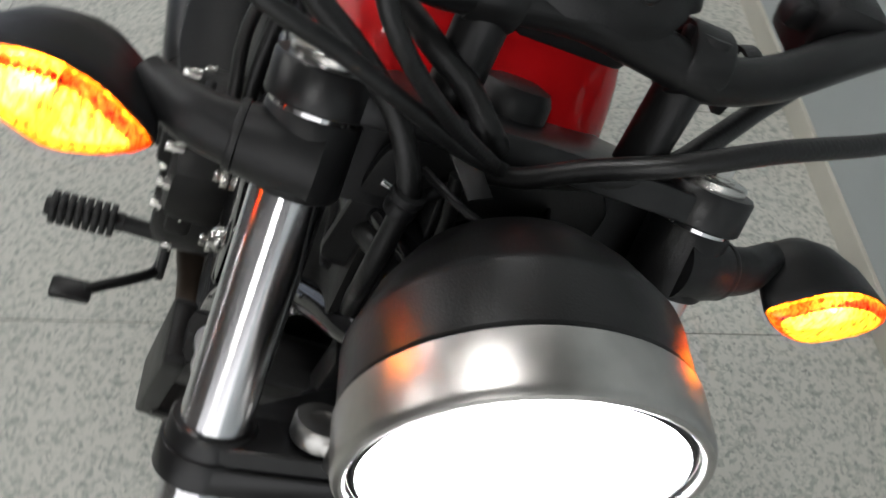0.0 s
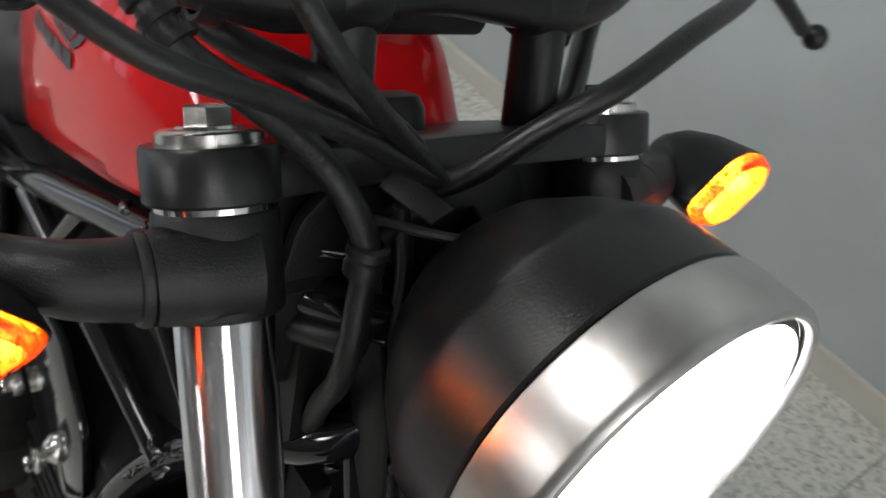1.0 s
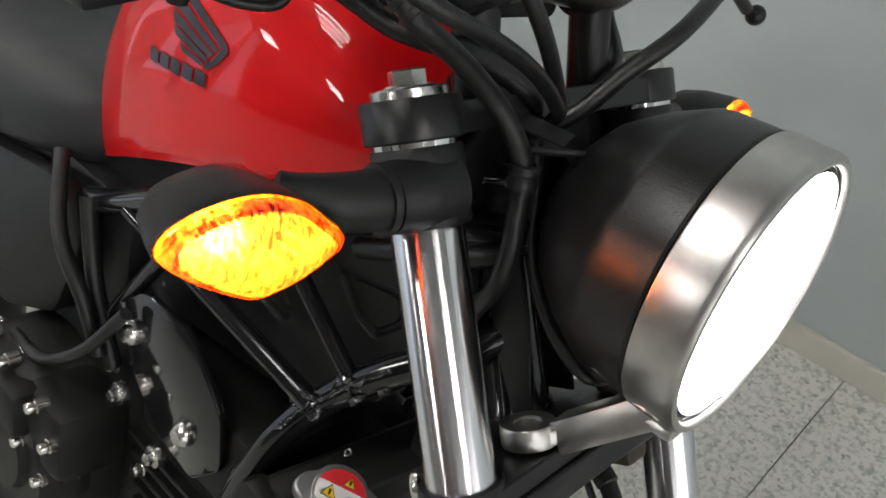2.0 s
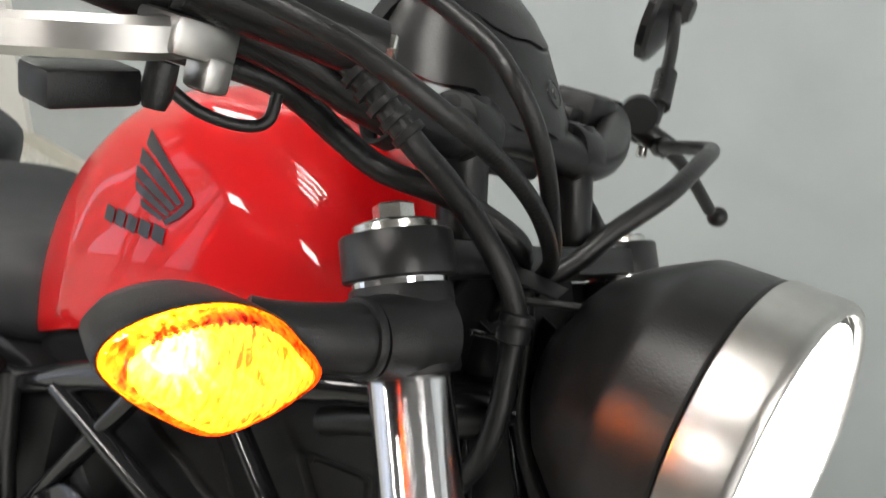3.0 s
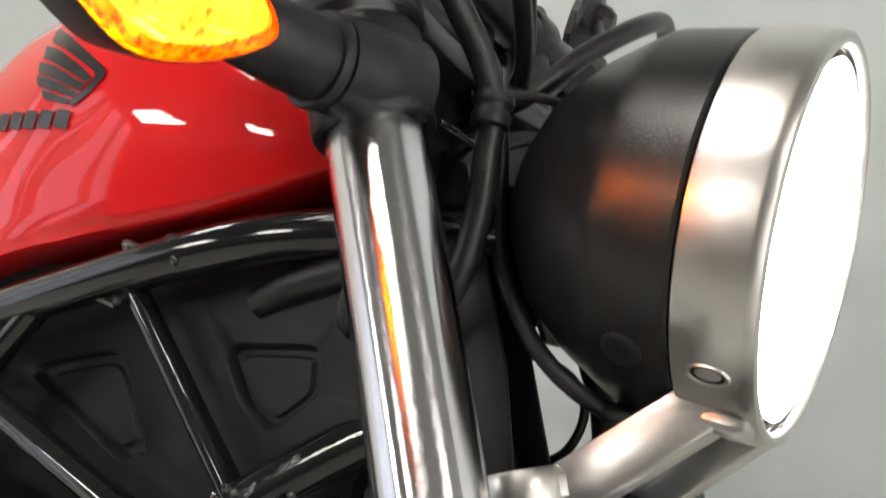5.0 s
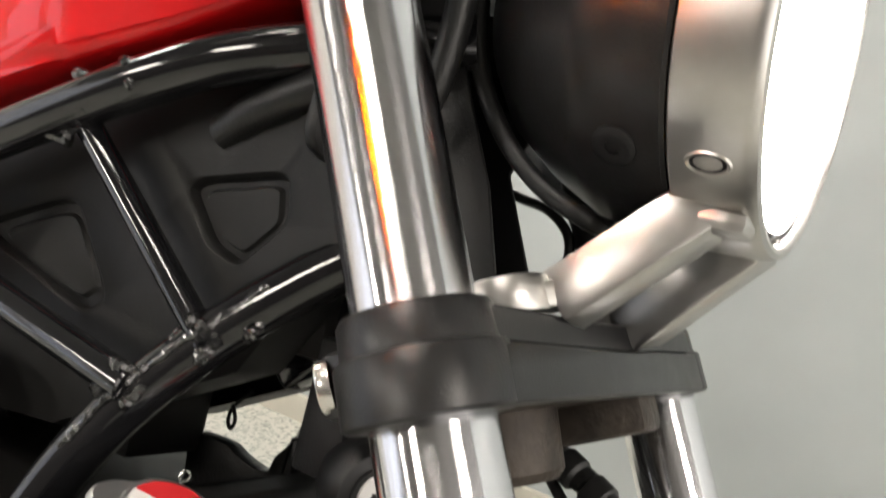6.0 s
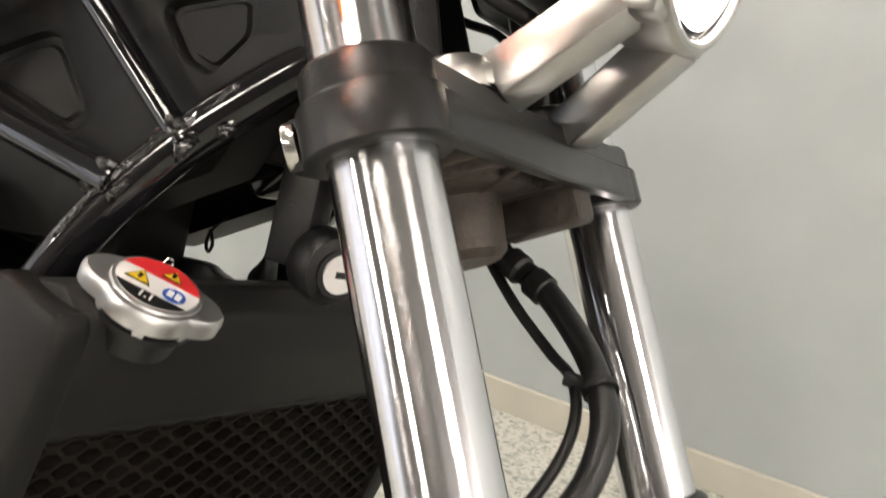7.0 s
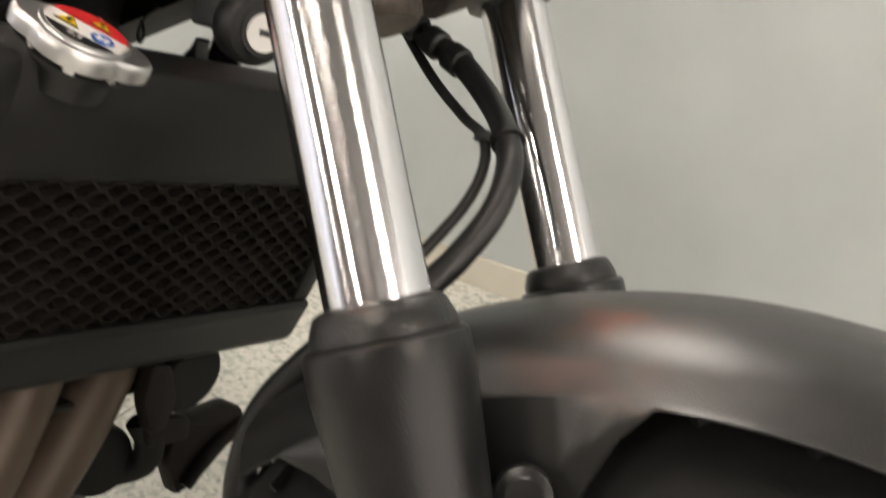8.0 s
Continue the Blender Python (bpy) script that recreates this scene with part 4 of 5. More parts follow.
part("blue_sign", blue, S_BLUE, cap, m=STICK @ Matrix.Translation((0.0078, -0.0035, 0)))
for x0 in (-0.0029, 0.0004):
    part("book_page", plate([(x0, -0.002), (x0 + 0.0025, -0.0025), (x0 + 0.0025, 0.0018), (x0, 0.0024)], 0.0003, Matrix.Translation((0, 0, 0.0024))), S_WHITE, cap, m=STICK @ Matrix.Translation((0.0078, -0.0035, 0)))
txt = bpy.data.curves.new("pressure", "FONT")
txt.body, txt.size, txt.extrude, txt.align_x, txt.offset = "1.1", 0.0058, 0.0001, "CENTER", 0.00016
txt.materials.append(S_WHITE)
tx = new("pressure_number", txt)
tx.parent = cap
tx.matrix_basis = OFFSET @ STICK @ Matrix.Translation((-0.001, -0.0140, 0.0023))
part("drip_ring", hose([(-0.125, -0.070, -0.106), (-0.128, -0.068, -0.1035), (-0.126, -0.066, -0.1015), (-0.123, -0.067, -0.1035), (-0.125, -0.070, -0.106)], 0.0006, seg=8), STEEL, rad)

# horn beside the fork
horn = part("horn", lathe([(0, -0.022), (0.015, -0.022), (0.019, -0.016), (0.019, -0.004), (0.017, 0.0), (0.012, 0.002), (0.0125, 0.004), (0, 0.004)], (-0.052, -0.031, -0.088), (0.92, -0.35, -0.1), 36), PLASTIC, bike, "black horn with a pale centre disc")
part("centre_disc", lathe([(0, 0.0042), (0.0100, 0.0042), (0.0100, 0.0052), (0, 0.0056)], (-0.052, -0.031, -0.088), (0.92, -0.35, -0.1), 28), S_WHITE, horn)
part("disc_slot", box(-0.0035, 0.0035, -0.0016, 0.0016, 0.0050, 0.0062), S_BLACK, horn, m=basis((-0.052, -0.031, -0.088), (0.92, -0.35, -0.1)))
part("horn_bracket", box(-0.095, -0.07, -0.036, -0.020, -0.092, -0.03, 0.002), PLASTIC, horn)

# ---- hoses and cables
def line(name, pts, r, label="", material=None, seg=14):
    return part(name, hose(pts, r, seg=seg), material or RUBBER, bike, label)


brake = line("brake_hose", [(-0.122, -0.159, 0.266), (-0.105, -0.149, 0.254), (-0.086, -0.140, 0.239), (-0.078, -0.113, 0.222), (-0.070, -0.086, 0.201), (-0.059, -0.070, 0.180), (-0.053, -0.063, 0.162), (-0.050, -0.062, 0.139), (-0.047, -0.062, 0.116), (-0.051, -0.059, 0.086), (-0.068, -0.051, 0.050), (-0.083, -0.040, -0.001)], 0.0062)
for k in range(5):
    p = Vector((-0.1148, -0.1549, 0.2604)).lerp(Vector((-0.0883, -0.1411, 0.2416)), k / 4)
    part("hose_sleeve", lathe([(0.006, -0.0022), (0.0082, -0.0018), (0.0082, 0.0018), (0.006, 0.0022)], p, (0.024, 0.015, -0.018), 18), RUBBER, brake)
guide = part("hose_guide", lathe([(0.006, -0.008), (0.0088, -0.007), (0.0092, -0.003), (0.0082, -0.001), (0.0082, 0.001), (0.0096, 0.003), (0.0092, 0.007), (0.006, 0.008)], (-0.0523, -0.0634, 0.1599), (-0.1, 0.05, 1), 24), PLASTIC, brake)
part("guide_arm", hose([(-0.057, -0.057, 0.158), (-0.067, -0.041, 0.161), (-0.076, -0.019, 0.163)], 0.004), PLASTIC, brake)
line("throttle_cable", [(-0.204, -0.241, 0.289), (-0.138, -0.224, 0.283), (-0.081, -0.199, 0.272), (-0.049, -0.167, 0.256), (-0.046, -0.125, 0.241), (-0.047, -0.088, 0.224), (-0.054, -0.052, 0.203), (-0.069, -0.020, 0.184), (-0.094, -0.003, 0.159), (-0.125, 0.005, 0.124)], 0.0045)
line("throttle_cable", [(-0.214, -0.219, 0.306), (-0.145, -0.133, 0.310), (-0.085, -0.120, 0.293), (-0.054, -0.119, 0.274), (-0.045, -0.099, 0.250), (-0.051, -0.063, 0.218), (-0.064, -0.028, 0.190), (-0.089, -0.008, 0.164), (-0.126, -0.005, 0.124)], 0.0045)
line("clutch_cable", [(-0.095, -0.023, 0.148), (-0.076, -0.020, 0.172), (-0.061, -0.009, 0.191), (-0.052, 0.010, 0.215), (-0.042, 0.040, 0.242), (-0.049, 0.087, 0.264), (-0.068, 0.144, 0.272), (-0.089, 0.186, 0.273), (-0.114, 0.219, 0.271), (-0.144, 0.251, 0.267), (-0.171, 0.290, 0.264)], 0.0058)
line("wiring_loom", [(-0.200, -0.193, 0.248), (-0.171, -0.158, 0.246), (-0.165, -0.135, 0.238), (-0.160, -0.112, 0.226), (-0.144, -0.090, 0.214), (-0.116, -0.069, 0.211), (-0.102, -0.048, 0.204), (-0.085, -0.029, 0.192), (-0.094, -0.008, 0.169)], 0.0072, "black rubber sleeved wiring loom")
line("wiring_loom", [(-0.214, 0.225, 0.238), (-0.165, 0.161, 0.214), (-0.126, 0.117, 0.204), (-0.099, 0.084, 0.195), (-0.087, 0.048, 0.184), (-0.094, 0.013, 0.165)], 0.0072, "black rubber sleeved wiring loom")
line("headlight_wire", [(-0.066, -0.04, 0.175), (-0.060, -0.032, 0.142), (-0.052, -0.031, 0.106), (-0.035, -0.03, 0.078), (-0.012, -0.03, 0.058), (0.012, -0.026, 0.047), (0.02, 0.0, 0.045)], 0.0042)
line("loop_wire", [(-0.075, 0.045, 0.060), (-0.058, 0.05, 0.0565), (-0.040, 0.05, 0.053), (-0.027, 0.05, 0.043), (-0.024, 0.05, 0.029), (-0.030, 0.05, 0.012), (-0.045, 0.05, 0.0)], 0.0026)
line("inner_hose", [(-0.034, 0.052, 0.085), (-0.028, 0.052, 0.063), (-0.018, 0.052, 0.047), (-0.011, 0.052, 0.029), (-0.005, 0.052, 0.008), (-0.002, 0.052, -0.012)], 0.0075)
line("lower_brake_hose", [(-0.045, 0.058, -0.050), (-0.020, 0.064, -0.061), (-0.003, 0.062, -0.068), (0.021, 0.055, -0.076), (0.053, 0.040, -0.095), (0.074, 0.022, -0.111), (0.085, 0.008, -0.127), (0.087, -0.005, -0.148), (0.081, -0.020, -0.171), (0.075, -0.035, -0.190), (0.078, -0.055, -0.225), (0.10, -0.08, -0.27)], 0.0070, "thick black rubber brake hose")
for k in range(3):
    p = Vector((-0.018, 0.064, -0.0615)).lerp(Vector((0.018, 0.056, -0.0755)), k / 2)
    part("rubber_sleeve", lathe([(0.0070, -0.007), (0.0088, -0.005), (0.0088, 0.005), (0.0070, 0.007)], p, (0.036, -0.008, -0.014), 18), RUBBER, bike)
line("speed_sensor_wire", [(-0.028, 0.060, -0.058), (-0.013, 0.062, -0.074), (0.010, 0.055, -0.091), (0.037, 0.045, -0.106), (0.057, 0.030, -0.113), (0.068, 0.015, -0.127), (0.070, 0.0, -0.146), (0.065, -0.020, -0.169), (0.055, -0.045, -0.20)], 0.0030)
part("cable_tie", lathe([(0.0072, -0.002), (0.0090, -0.002), (0.0090, 0.002), (0.0072, 0.002)], (0.0745, 0.0215, -0.1115), (0.55, -0.45, -0.5), 20), PLASTIC, bike)
part("cable_tie", box(0.054, 0.066, 0.024, 0.030, -0.116, -0.109, 0.001), PLASTIC, bike)

# cable bracket on the upper clamp
part("cable_tab", plate([(0.0, 0.0), (0.03, -0.004), (0.034, 0.008), (0.0, 0.014)], 0.002, basis((-0.078, -0.045, 0.176), (0.2, -0.4, 0.9)), 0.0006), PLASTIC, bike)
part("cable_tab", hose([(-0.070, -0.056, 0.168), (-0.043, -0.038, 0.175), (-0.027, -0.008, 0.174)], 0.0024, seg=8), PLASTIC, bike)
part("chrome_pin", rod((-0.072, -0.072, 0.150), (-0.066, -0.050, 0.147), 0.0018), CHROME, bike)

# ---- handlebar
bar_half = [(-0.128, 0.000, 0.249), (-0.126, 0.046, 0.245), (-0.124, 0.083, 0.242), (-0.134, 0.124, 0.250), (-0.158, 0.170, 0.264), (-0.203, 0.241, 0.275), (-0.267, 0.318, 0.280), (-0.342, 0.400, 0.282)]
bar = part("handlebar", hose([(x, -y, z) for x, y, z in reversed(bar_half[1:])] + bar_half, 0.0138, seg=24), SATIN, bike, "satin black handlebar")
for s, y in ((-1, -0.048), (1, 0.073)):
    part("riser", lathe([(0.0122, -0.070), (0.0142, -0.060), (0.0146, 0.022), (0.0136, 0.025), (0, 0.025)], (-0.128, y, 0.238), (-0.30, 0, 0.95), 28), SATIN, bar)
    part("riser_clamp", lathe([(0.0140, -0.013), (0.0205, -0.013), (0.0215, -0.011), (0.0215, 0.011), (0.0205, 0.013), (0.0140, 0.013)], (-0.132, y, 0.244), (0, 1, 0), 32), SATIN, bar)
    part("bar_clip", lathe([(0.0138, -0.005), (0.0162, -0.005), (0.0162, 0.005), (0.0138, 0.005)], (-0.133 - 0.006 * (s > 0), s * 0.108, 0.243), (-0.2, s * 0.9, 0.2), 24), PLASTIC, bar)
    part("grip", hose([(-0.215, s * 0.27, 0.275), (-0.25, s * 0.315, 0.2775), (-0.318, s * 0.40, 0.2805)], 0.0172, seg=24), RUBBER, bar)
part("clip_end", box(-0.150, -0.142, 0.114, 0.122, 0.210, 0.230, 0.0015), PLASTIC, bar)

# right controls: master cylinder, lever, brake light switch
master = part("master_cylinder", hose([(-0.115, -0.146, 0.272), (-0.136, -0.182, 0.276), (-0.159, -0.223, 0.279)], 0.0145, seg=24), SATIN, bike, "black brake master cylinder with silver lever")
part("reservoir", box(-0.213, -0.143, -0.253, -0.183, 0.284, 0.320, 0.008), SATIN, master)
part("banjo_bolt", lathe([(0.0098, 0), (0.0098, 0.004), (0.0072, 0.004), (0.0072, 0.0105), (0.0062, 0.0115), (0, 0.0115)], (-0.1169, -0.1484, 0.2742), (0.72, 0.55, 0.1), 6), STEEL, master, smooth=30)
part("banjo", lathe([(0.011, -0.010), (0.011, 0.0)], (-0.1169, -0.1484, 0.2742), (0.72, 0.55, 0.1), 24), SATIN, master)
lever_bm = box(-0.180, -0.147, -0.226, -0.194, 0.2475, 0.2645, 0.003)
box(-0.1635, -0.1455, -0.209, -0.195, 0.2350, 0.2510, 0.003, bm=lever_bm)
lever_path = smooth_path([(-0.158, -0.212, 0.257), (-0.159, -0.233, 0.251), (-0.177, -0.254, 0.244), (-0.204, -0.269, 0.237), (-0.243, -0.290, 0.231), (-0.293, -0.323, 0.226)], 6)
rings = []
for k, p in enumerate(lever_path):
    q = lever_path[min(k + 1, len(lever_path) - 1)] if k + 1 < len(lever_path) else p
    o = lever_path[max(k - 1, 0)]
    d = (Vector(q) - Vector(o)).normalized()
    side = d.cross(Vector((0, 0, 1))).normalized()
    up = side.cross(d)
    rings.append([Vector(p) + side * a * 0.0062 + up * b * 0.0088 for a, b in ((1, 0.6), (0.6, 1), (-0.6, 1), (-1, 0.6), (-1, -0.6), (-0.6, -1), (0.6, -1), (1, -0.6))])
loft(rings, bm=lever_bm)
lever = part("brake_lever", lever_bm, ALU, master, "silver brake lever", smooth=30)
part("pivot_bolt", lathe([(0.0, -0.020), (0.005, -0.020), (0.0068, -0.014), (0.0068, 0.0)], (-0.1586, -0.2214, 0.2436), (0, 0, 1), 16), RUBBER, master)
switch_bm = box(-0.014, 0.014, -0.0215, 0.0215, -0.0085, 0.0085, 0.003)
part("light_switch", switch_bm, PLASTIC, master, m=Matrix.Translation((-0.192, -0.2365, 0.2245)) @ pose(0, 0, 0, 11, 0, 0))
part("switch_wire", hose([(-0.174, -0.211, 0.234), (-0.165, -0.195, 0.225), (-0.156, -0.177, 0.223), (-0.150, -0.168, 0.228), (-0.151, -0.165, 0.241)], 0.003, seg=10), RUBBER, master)
part("switch_housing", hose([(-0.189, -0.213, 0.276), (-0.215, -0.251, 0.280), (-0.232, -0.275, 0.280)], 0.021, seg=24), PLASTIC, bar)

# left controls: clutch perch and lever, switch housing, mirror
perch = part("clutch_perch", hose([(-0.187, 0.260, 0.285), (-0.198, 0.278, 0.288), (-0.208, 0.296, 0.289)], 0.0160, seg=24), SATIN, bike, "black clutch lever perch")
part("perch_arm", hose([(-0.200, 0.287, 0.277), (-0.187, 0.293, 0.271), (-0.170, 0.304, 0.264)], 0.0105, seg=16), SATIN, perch)
knob = bmesh.new()
bmesh.ops.create_uvsphere(knob, u_segments=20, v_segments=12, radius=0.0125, matrix=Matrix.Translation((-0.1997, 0.2983, 0.2728)))
part("perch_boss", knob, SATIN, perch)
part("clutch_lever", hose([(-0.177, 0.298, 0.266), (-0.167, 0.327, 0.256), (-0.160, 0.365, 0.238), (-0.154, 0.403, 0.218)], 0.0062, seg=16), SATIN, perch)
ball = bmesh.new()
bmesh.ops.create_uvsphere(ball, u_segments=20, v_segments=12, radius=0.0105, matrix=Matrix.Translation((-0.1520, 0.4250, 0.2125)))
part("lever_ball", ball, SATIN, perch)
part("cable_nut", lathe([(0.0085, -0.010), (0.0085, 0.006), (0.007, 0.010), (0, 0.010)], (-0.1709, 0.2897, 0.2642), (0.6, -0.75, 0.1), 20), SATIN, perch)
part("perch_bolt", rod((-0.1913, 0.2942, 0.2604), (-0.1892, 0.2927, 0.2502), 0.005), STEEL, perch)
part("switch_housing", box(-0.222, -0.172, 0.155, 0.200, 0.240, 0.290, 0.010), PLASTIC, bar)
part("switch_button", box(-0.200, -0.180, 0.140, 0.158, 0.258, 0.276, 0.004), PLASTIC, bar)
mirror = part("mirror", lathe([(0, 0.016), (0.018, 0.0155), (0.036, 0.010), (0.051, 0.003), (0.055, -0.001), (0.055, -0.009), (0.051, -0.010)], (-0.2890, 0.4430, 0.4002), (0.93, 0.27, -0.12), 14), SATIN, bike, "round black mirror on a black stem", smooth=20)
part("mirror_glass", lathe([(0, -0.009), (0.052, -0.009), (0.052, -0.0095), (0, -0.0095)], (-0.2890, 0.4430, 0.4002), (0.93, 0.27, -0.12), 48), CHROME, mirror)
part("mirror_pivot", lathe([(0.020, 0.0), (0.018, 0.010), (0.011, 0.018), (0, 0.019)], (-0.2731, 0.4344, 0.4082), (0.9, 0.2, -0.1), 8), SATIN, mirror, smooth=20)
part("stem", hose([(-0.203, 0.302, 0.271), (-0.201, 0.315, 0.279), (-0.206, 0.329, 0.294), (-0.217, 0.348, 0.317), (-0.234, 0.376, 0.352), (-0.249, 0.397, 0.378), (-0.261, 0.413, 0.395)], 0.0064, seg=18), SATIN, mirror)
part("stem_sleeve", rod((-0.2077, 0.3338, 0.2992), (-0.2238, 0.3595, 0.3328), 0.0108), SATIN, mirror)

# ---- instrument: a thin domed cowl with a wavy lower edge, and the gauge in it
COWL_Z = [0.250, 0.265, 0.285, 0.305, 0.320, 0.332, 0.340]
COWL_X = [-0.163, -0.169, -0.179, -0.184, -0.187, -0.190, -0.192]
COWL_A = [0.053, 0.054, 0.051, 0.042, 0.030, 0.017, 0.003]
COWL_B = [0.070, 0.068, 0.062, 0.054, 0.043, 0.028, 0.006]


def cowl_at(deg, v, grow=0.0):
    low = float(np.interp(abs(deg), [0, 14, 30, 46, 72, 95, 150], [0.257, 0.253, 0.257, 0.2685, 0.2655, 0.268, 0.275]))
    z = low + (0.340 - low) * v
    cx, a, b = (float(np.interp(z, COWL_Z, c)) for c in (COWL_X, COWL_A, COWL_B))
    c, q = math.cos(radians(deg)), math.sin(radians(deg))
    return Vector((cx + (a + grow) * math.copysign(abs(c) ** 0.9, c), 0.003 + (b + grow) * math.copysign(abs(q) ** 0.9, q), z))


def cowl_shell(v0, v1, grow, n=14):
    bm = bmesh.new()
    degs = [-150 + 4 * k for k in range(76)]
    grid = [[[bm.verts.new(cowl_at(a, v0 + (v1 - v0) * k / n, g)) for k in range(n + 1)] for a in degs] for g in (grow, grow - 0.0025)]
    for k in range(len(degs) - 1):
        for i in range(n):
            bm.faces.new((grid[0][k][i], grid[0][k + 1][i], grid[0][k + 1][i + 1], grid[0][k][i + 1]))
            bm.faces.new((grid[1][k][i], grid[1][k][i + 1], grid[1][k + 1][i + 1], grid[1][k + 1][i]))
        for i in (0, n):
            bm.faces.new((grid[0][k][i], grid[1][k][i], grid[1][k + 1][i], grid[0][k + 1][i]))
    bmesh.ops.recalc_face_normals(bm, faces=bm.faces)
    return bm


gauge = part("instrument_cowl", cowl_shell(0.0, 0.56, 0.0), SATIN, bike, "satin black rounded instrument cowl", smooth=60)
part("visor", cowl_shell(0.575, 0.97, 0.0010), SATIN, gauge, smooth=60)
part("gauge_body", box(-0.228, -0.150, -0.041, 0.047, 0.264, 0.312, 0.014), PLASTIC, gauge)
part("gauge_rim", lathe([(0.040, -0.006), (0.046, -0.004), (0.046, 0.006), (0.042, 0.008), (0.038, 0.006)], (-0.222, 0.003, 0.296), (-0.85, 0, 0.5), 48), PLASTIC, gauge)
part("gauge_glass", lathe([(0.040, 0.004), (0.03, 0.0045), (0, 0.005)], (-0.222, 0.003, 0.296), (-0.85, 0, 0.5), 40), S_BLACK, gauge)
for deg in (-14, 14):
    at = cowl_at(deg, 0.29)
    out = (cowl_at(deg + 2, 0.29) - cowl_at(deg - 2, 0.29)).cross(cowl_at(deg, 0.34) - cowl_at(deg, 0.24)).normalized()
    part("screw_well", lathe([(0.0072, -0.0004), (0.0082, 0.0008), (0.0092, 0.0007), (0.0098, -0.001)], at, out, 28), SATIN, gauge)
    part("cowl_screw", lathe([(0.0074, 0.0004), (0.0040, 0.0005), (0.0036, 0.0016), (0.0018, 0.0018), (0, 0.0012)], at, out, 24), S_BLACK, gauge)
part("gauge_bracket", box(-0.172, -0.128, -0.030, 0.040, 0.222, 0.262, 0.006), PLASTIC, gauge)
part("gauge_damper", lathe([(0.006, -0.006), (0.012, -0.006), (0.013, -0.002), (0.009, 0.0), (0.013, 0.002), (0.012, 0.006), (0.006, 0.006)], (-0.128, 0.034, 0.246), (1, 0, 0.2), 24), RUBBER, gauge)

# ---- engine
engine = part("engine", box(-0.56, -0.20, -0.088, 0.088, -0.46, -0.17, 0.02), COVER, bike, "black engine with silver bolts")
part("cylinder_head", box(-0.36, -0.19, -0.095, 0.095, -0.24, -0.15, 0.012), COVER, engine)
for k in range(6):
    part("fin", box(-0.37 + 0.004 * k, -0.185 + 0.004 * k, -0.099, 0.099, -0.26 - 0.018 * k, -0.255 - 0.018 * k, 0.0015, 1), COVER, engine)
for s in (-1, 1):
    if s < 0:
        part("hanger_plate", plate(rounded([(-0.350, -0.085), (-0.285, -0.085), (-0.232, -0.130), (-0.222, -0.185), (-0.260, -0.225), (-0.315, -0.215), (-0.375, -0.165), (-0.395, -0.120)], 0.2), 0.007, pose(0, s * 0.101 + 0.0035, 0, 90, 0, 0), 0.002), GLOSS, engine)
    for x, z, r in ((-0.364, -0.135, 0.0115), (-0.273, -0.182, 0.0115)):
        part("frame_bolt", lathe([(0, 0.009), (r * 0.6, 0.009), (r * 0.72, 0.0075), (r, 0.004), (r * 1.05, 0.0), (r * 1.05, -0.004)], (x, s * 0.106, z), (0, s, 0), 24), STEEL, engine)
    for x, z, r in ((-0.402, -0.200, 0.006), (-0.43, -0.30, 0.006), (-0.345, -0.285, 0.006), (-0.460, -0.345, 0.0055)):
        bolt((x, s * 0.096, z), (0, s, 0), r, 0.010, "engine_bolt", STEEL, engine, False)
    for x, z in ((-0.372, -0.208), (-0.308, -0.234)):
        part("frame_bolt", lathe([(0, 0.011), (0.0045, 0.011), (0.0060, 0.0095), (0.0062, 0.004), (0.0105, 0.0035), (0.0110, 0.0015), (0.0110, -0.004)], (x, s * 0.108, z), (0, s, 0), 24), STEEL, engine)
    cover = lathe([(0.112, 0.0), (0.112, 0.055), (0.104, 0.070), (0.092, 0.076), (0.086, 0.072), (0.06, 0.072), (0.055, 0.080), (0, 0.082)], (-0.505, s * 0.086, -0.335), (0, s, 0), 56)
    cover_ob = part("crankcase_cover", cover, COVER, engine)
    for k in range(10):
        a = 2 * math.pi * (k + 0.3) / 10
        bolt((-0.505 + 0.110 * math.cos(a), s * 0.134, -0.335 + 0.110 * math.sin(a)), (0, s, 0), 0.0055, 0.012, "cover_bolt", STEEL, cover_ob, False)
    part("cover_lobe", box(-0.56, -0.385, min(s * 0.08, s * 0.160), max(s * 0.08, s * 0.160), -0.32, -0.235, 0.018), COVER, engine)
    part("throttle_body", rod((-0.44, s * 0.035, -0.10), (-0.36, s * 0.035, -0.15), 0.026), PLASTIC, engine)
    part("engine_hose", hose([(-0.46, s * 0.10, -0.05), (-0.43, s * 0.106, -0.12), (-0.40, s * 0.10, -0.20)], 0.008), RUBBER, engine)
for x0, x1, z0, z1, depth in ((-0.50, -0.44, -0.290, -0.238, 0.176), (-0.565, -0.505, -0.335, -0.268, 0.182), (-0.435, -0.390, -0.345, -0.300, 0.150)):
    part("cover_block", box(x0, x1, -depth, -0.12, z0, z1, 0.007), COVER, engine)
for x, z in ((-0.485, -0.228), (-0.425, -0.240), (-0.398, -0.268), (-0.525, -0.222), (-0.455, -0.305), (-0.412, -0.322)):
    part("engine_bolt", lathe([(0, 0.010), (0.0048, 0.010), (0.0055, 0.009), (0.0055, 0.002), (0.0075, 0.0015), (0.0075, -0.01)], (x, -0.160, z), (0, -1, 0), 16), STEEL, engine)
part("engine_hose", hose([(-0.36, -0.115, -0.11), (-0.40, -0.132, -0.17), (-0.46, -0.140, -0.215), (-0.52, -0.138, -0.225)], 0.006), RUBBER, engine)
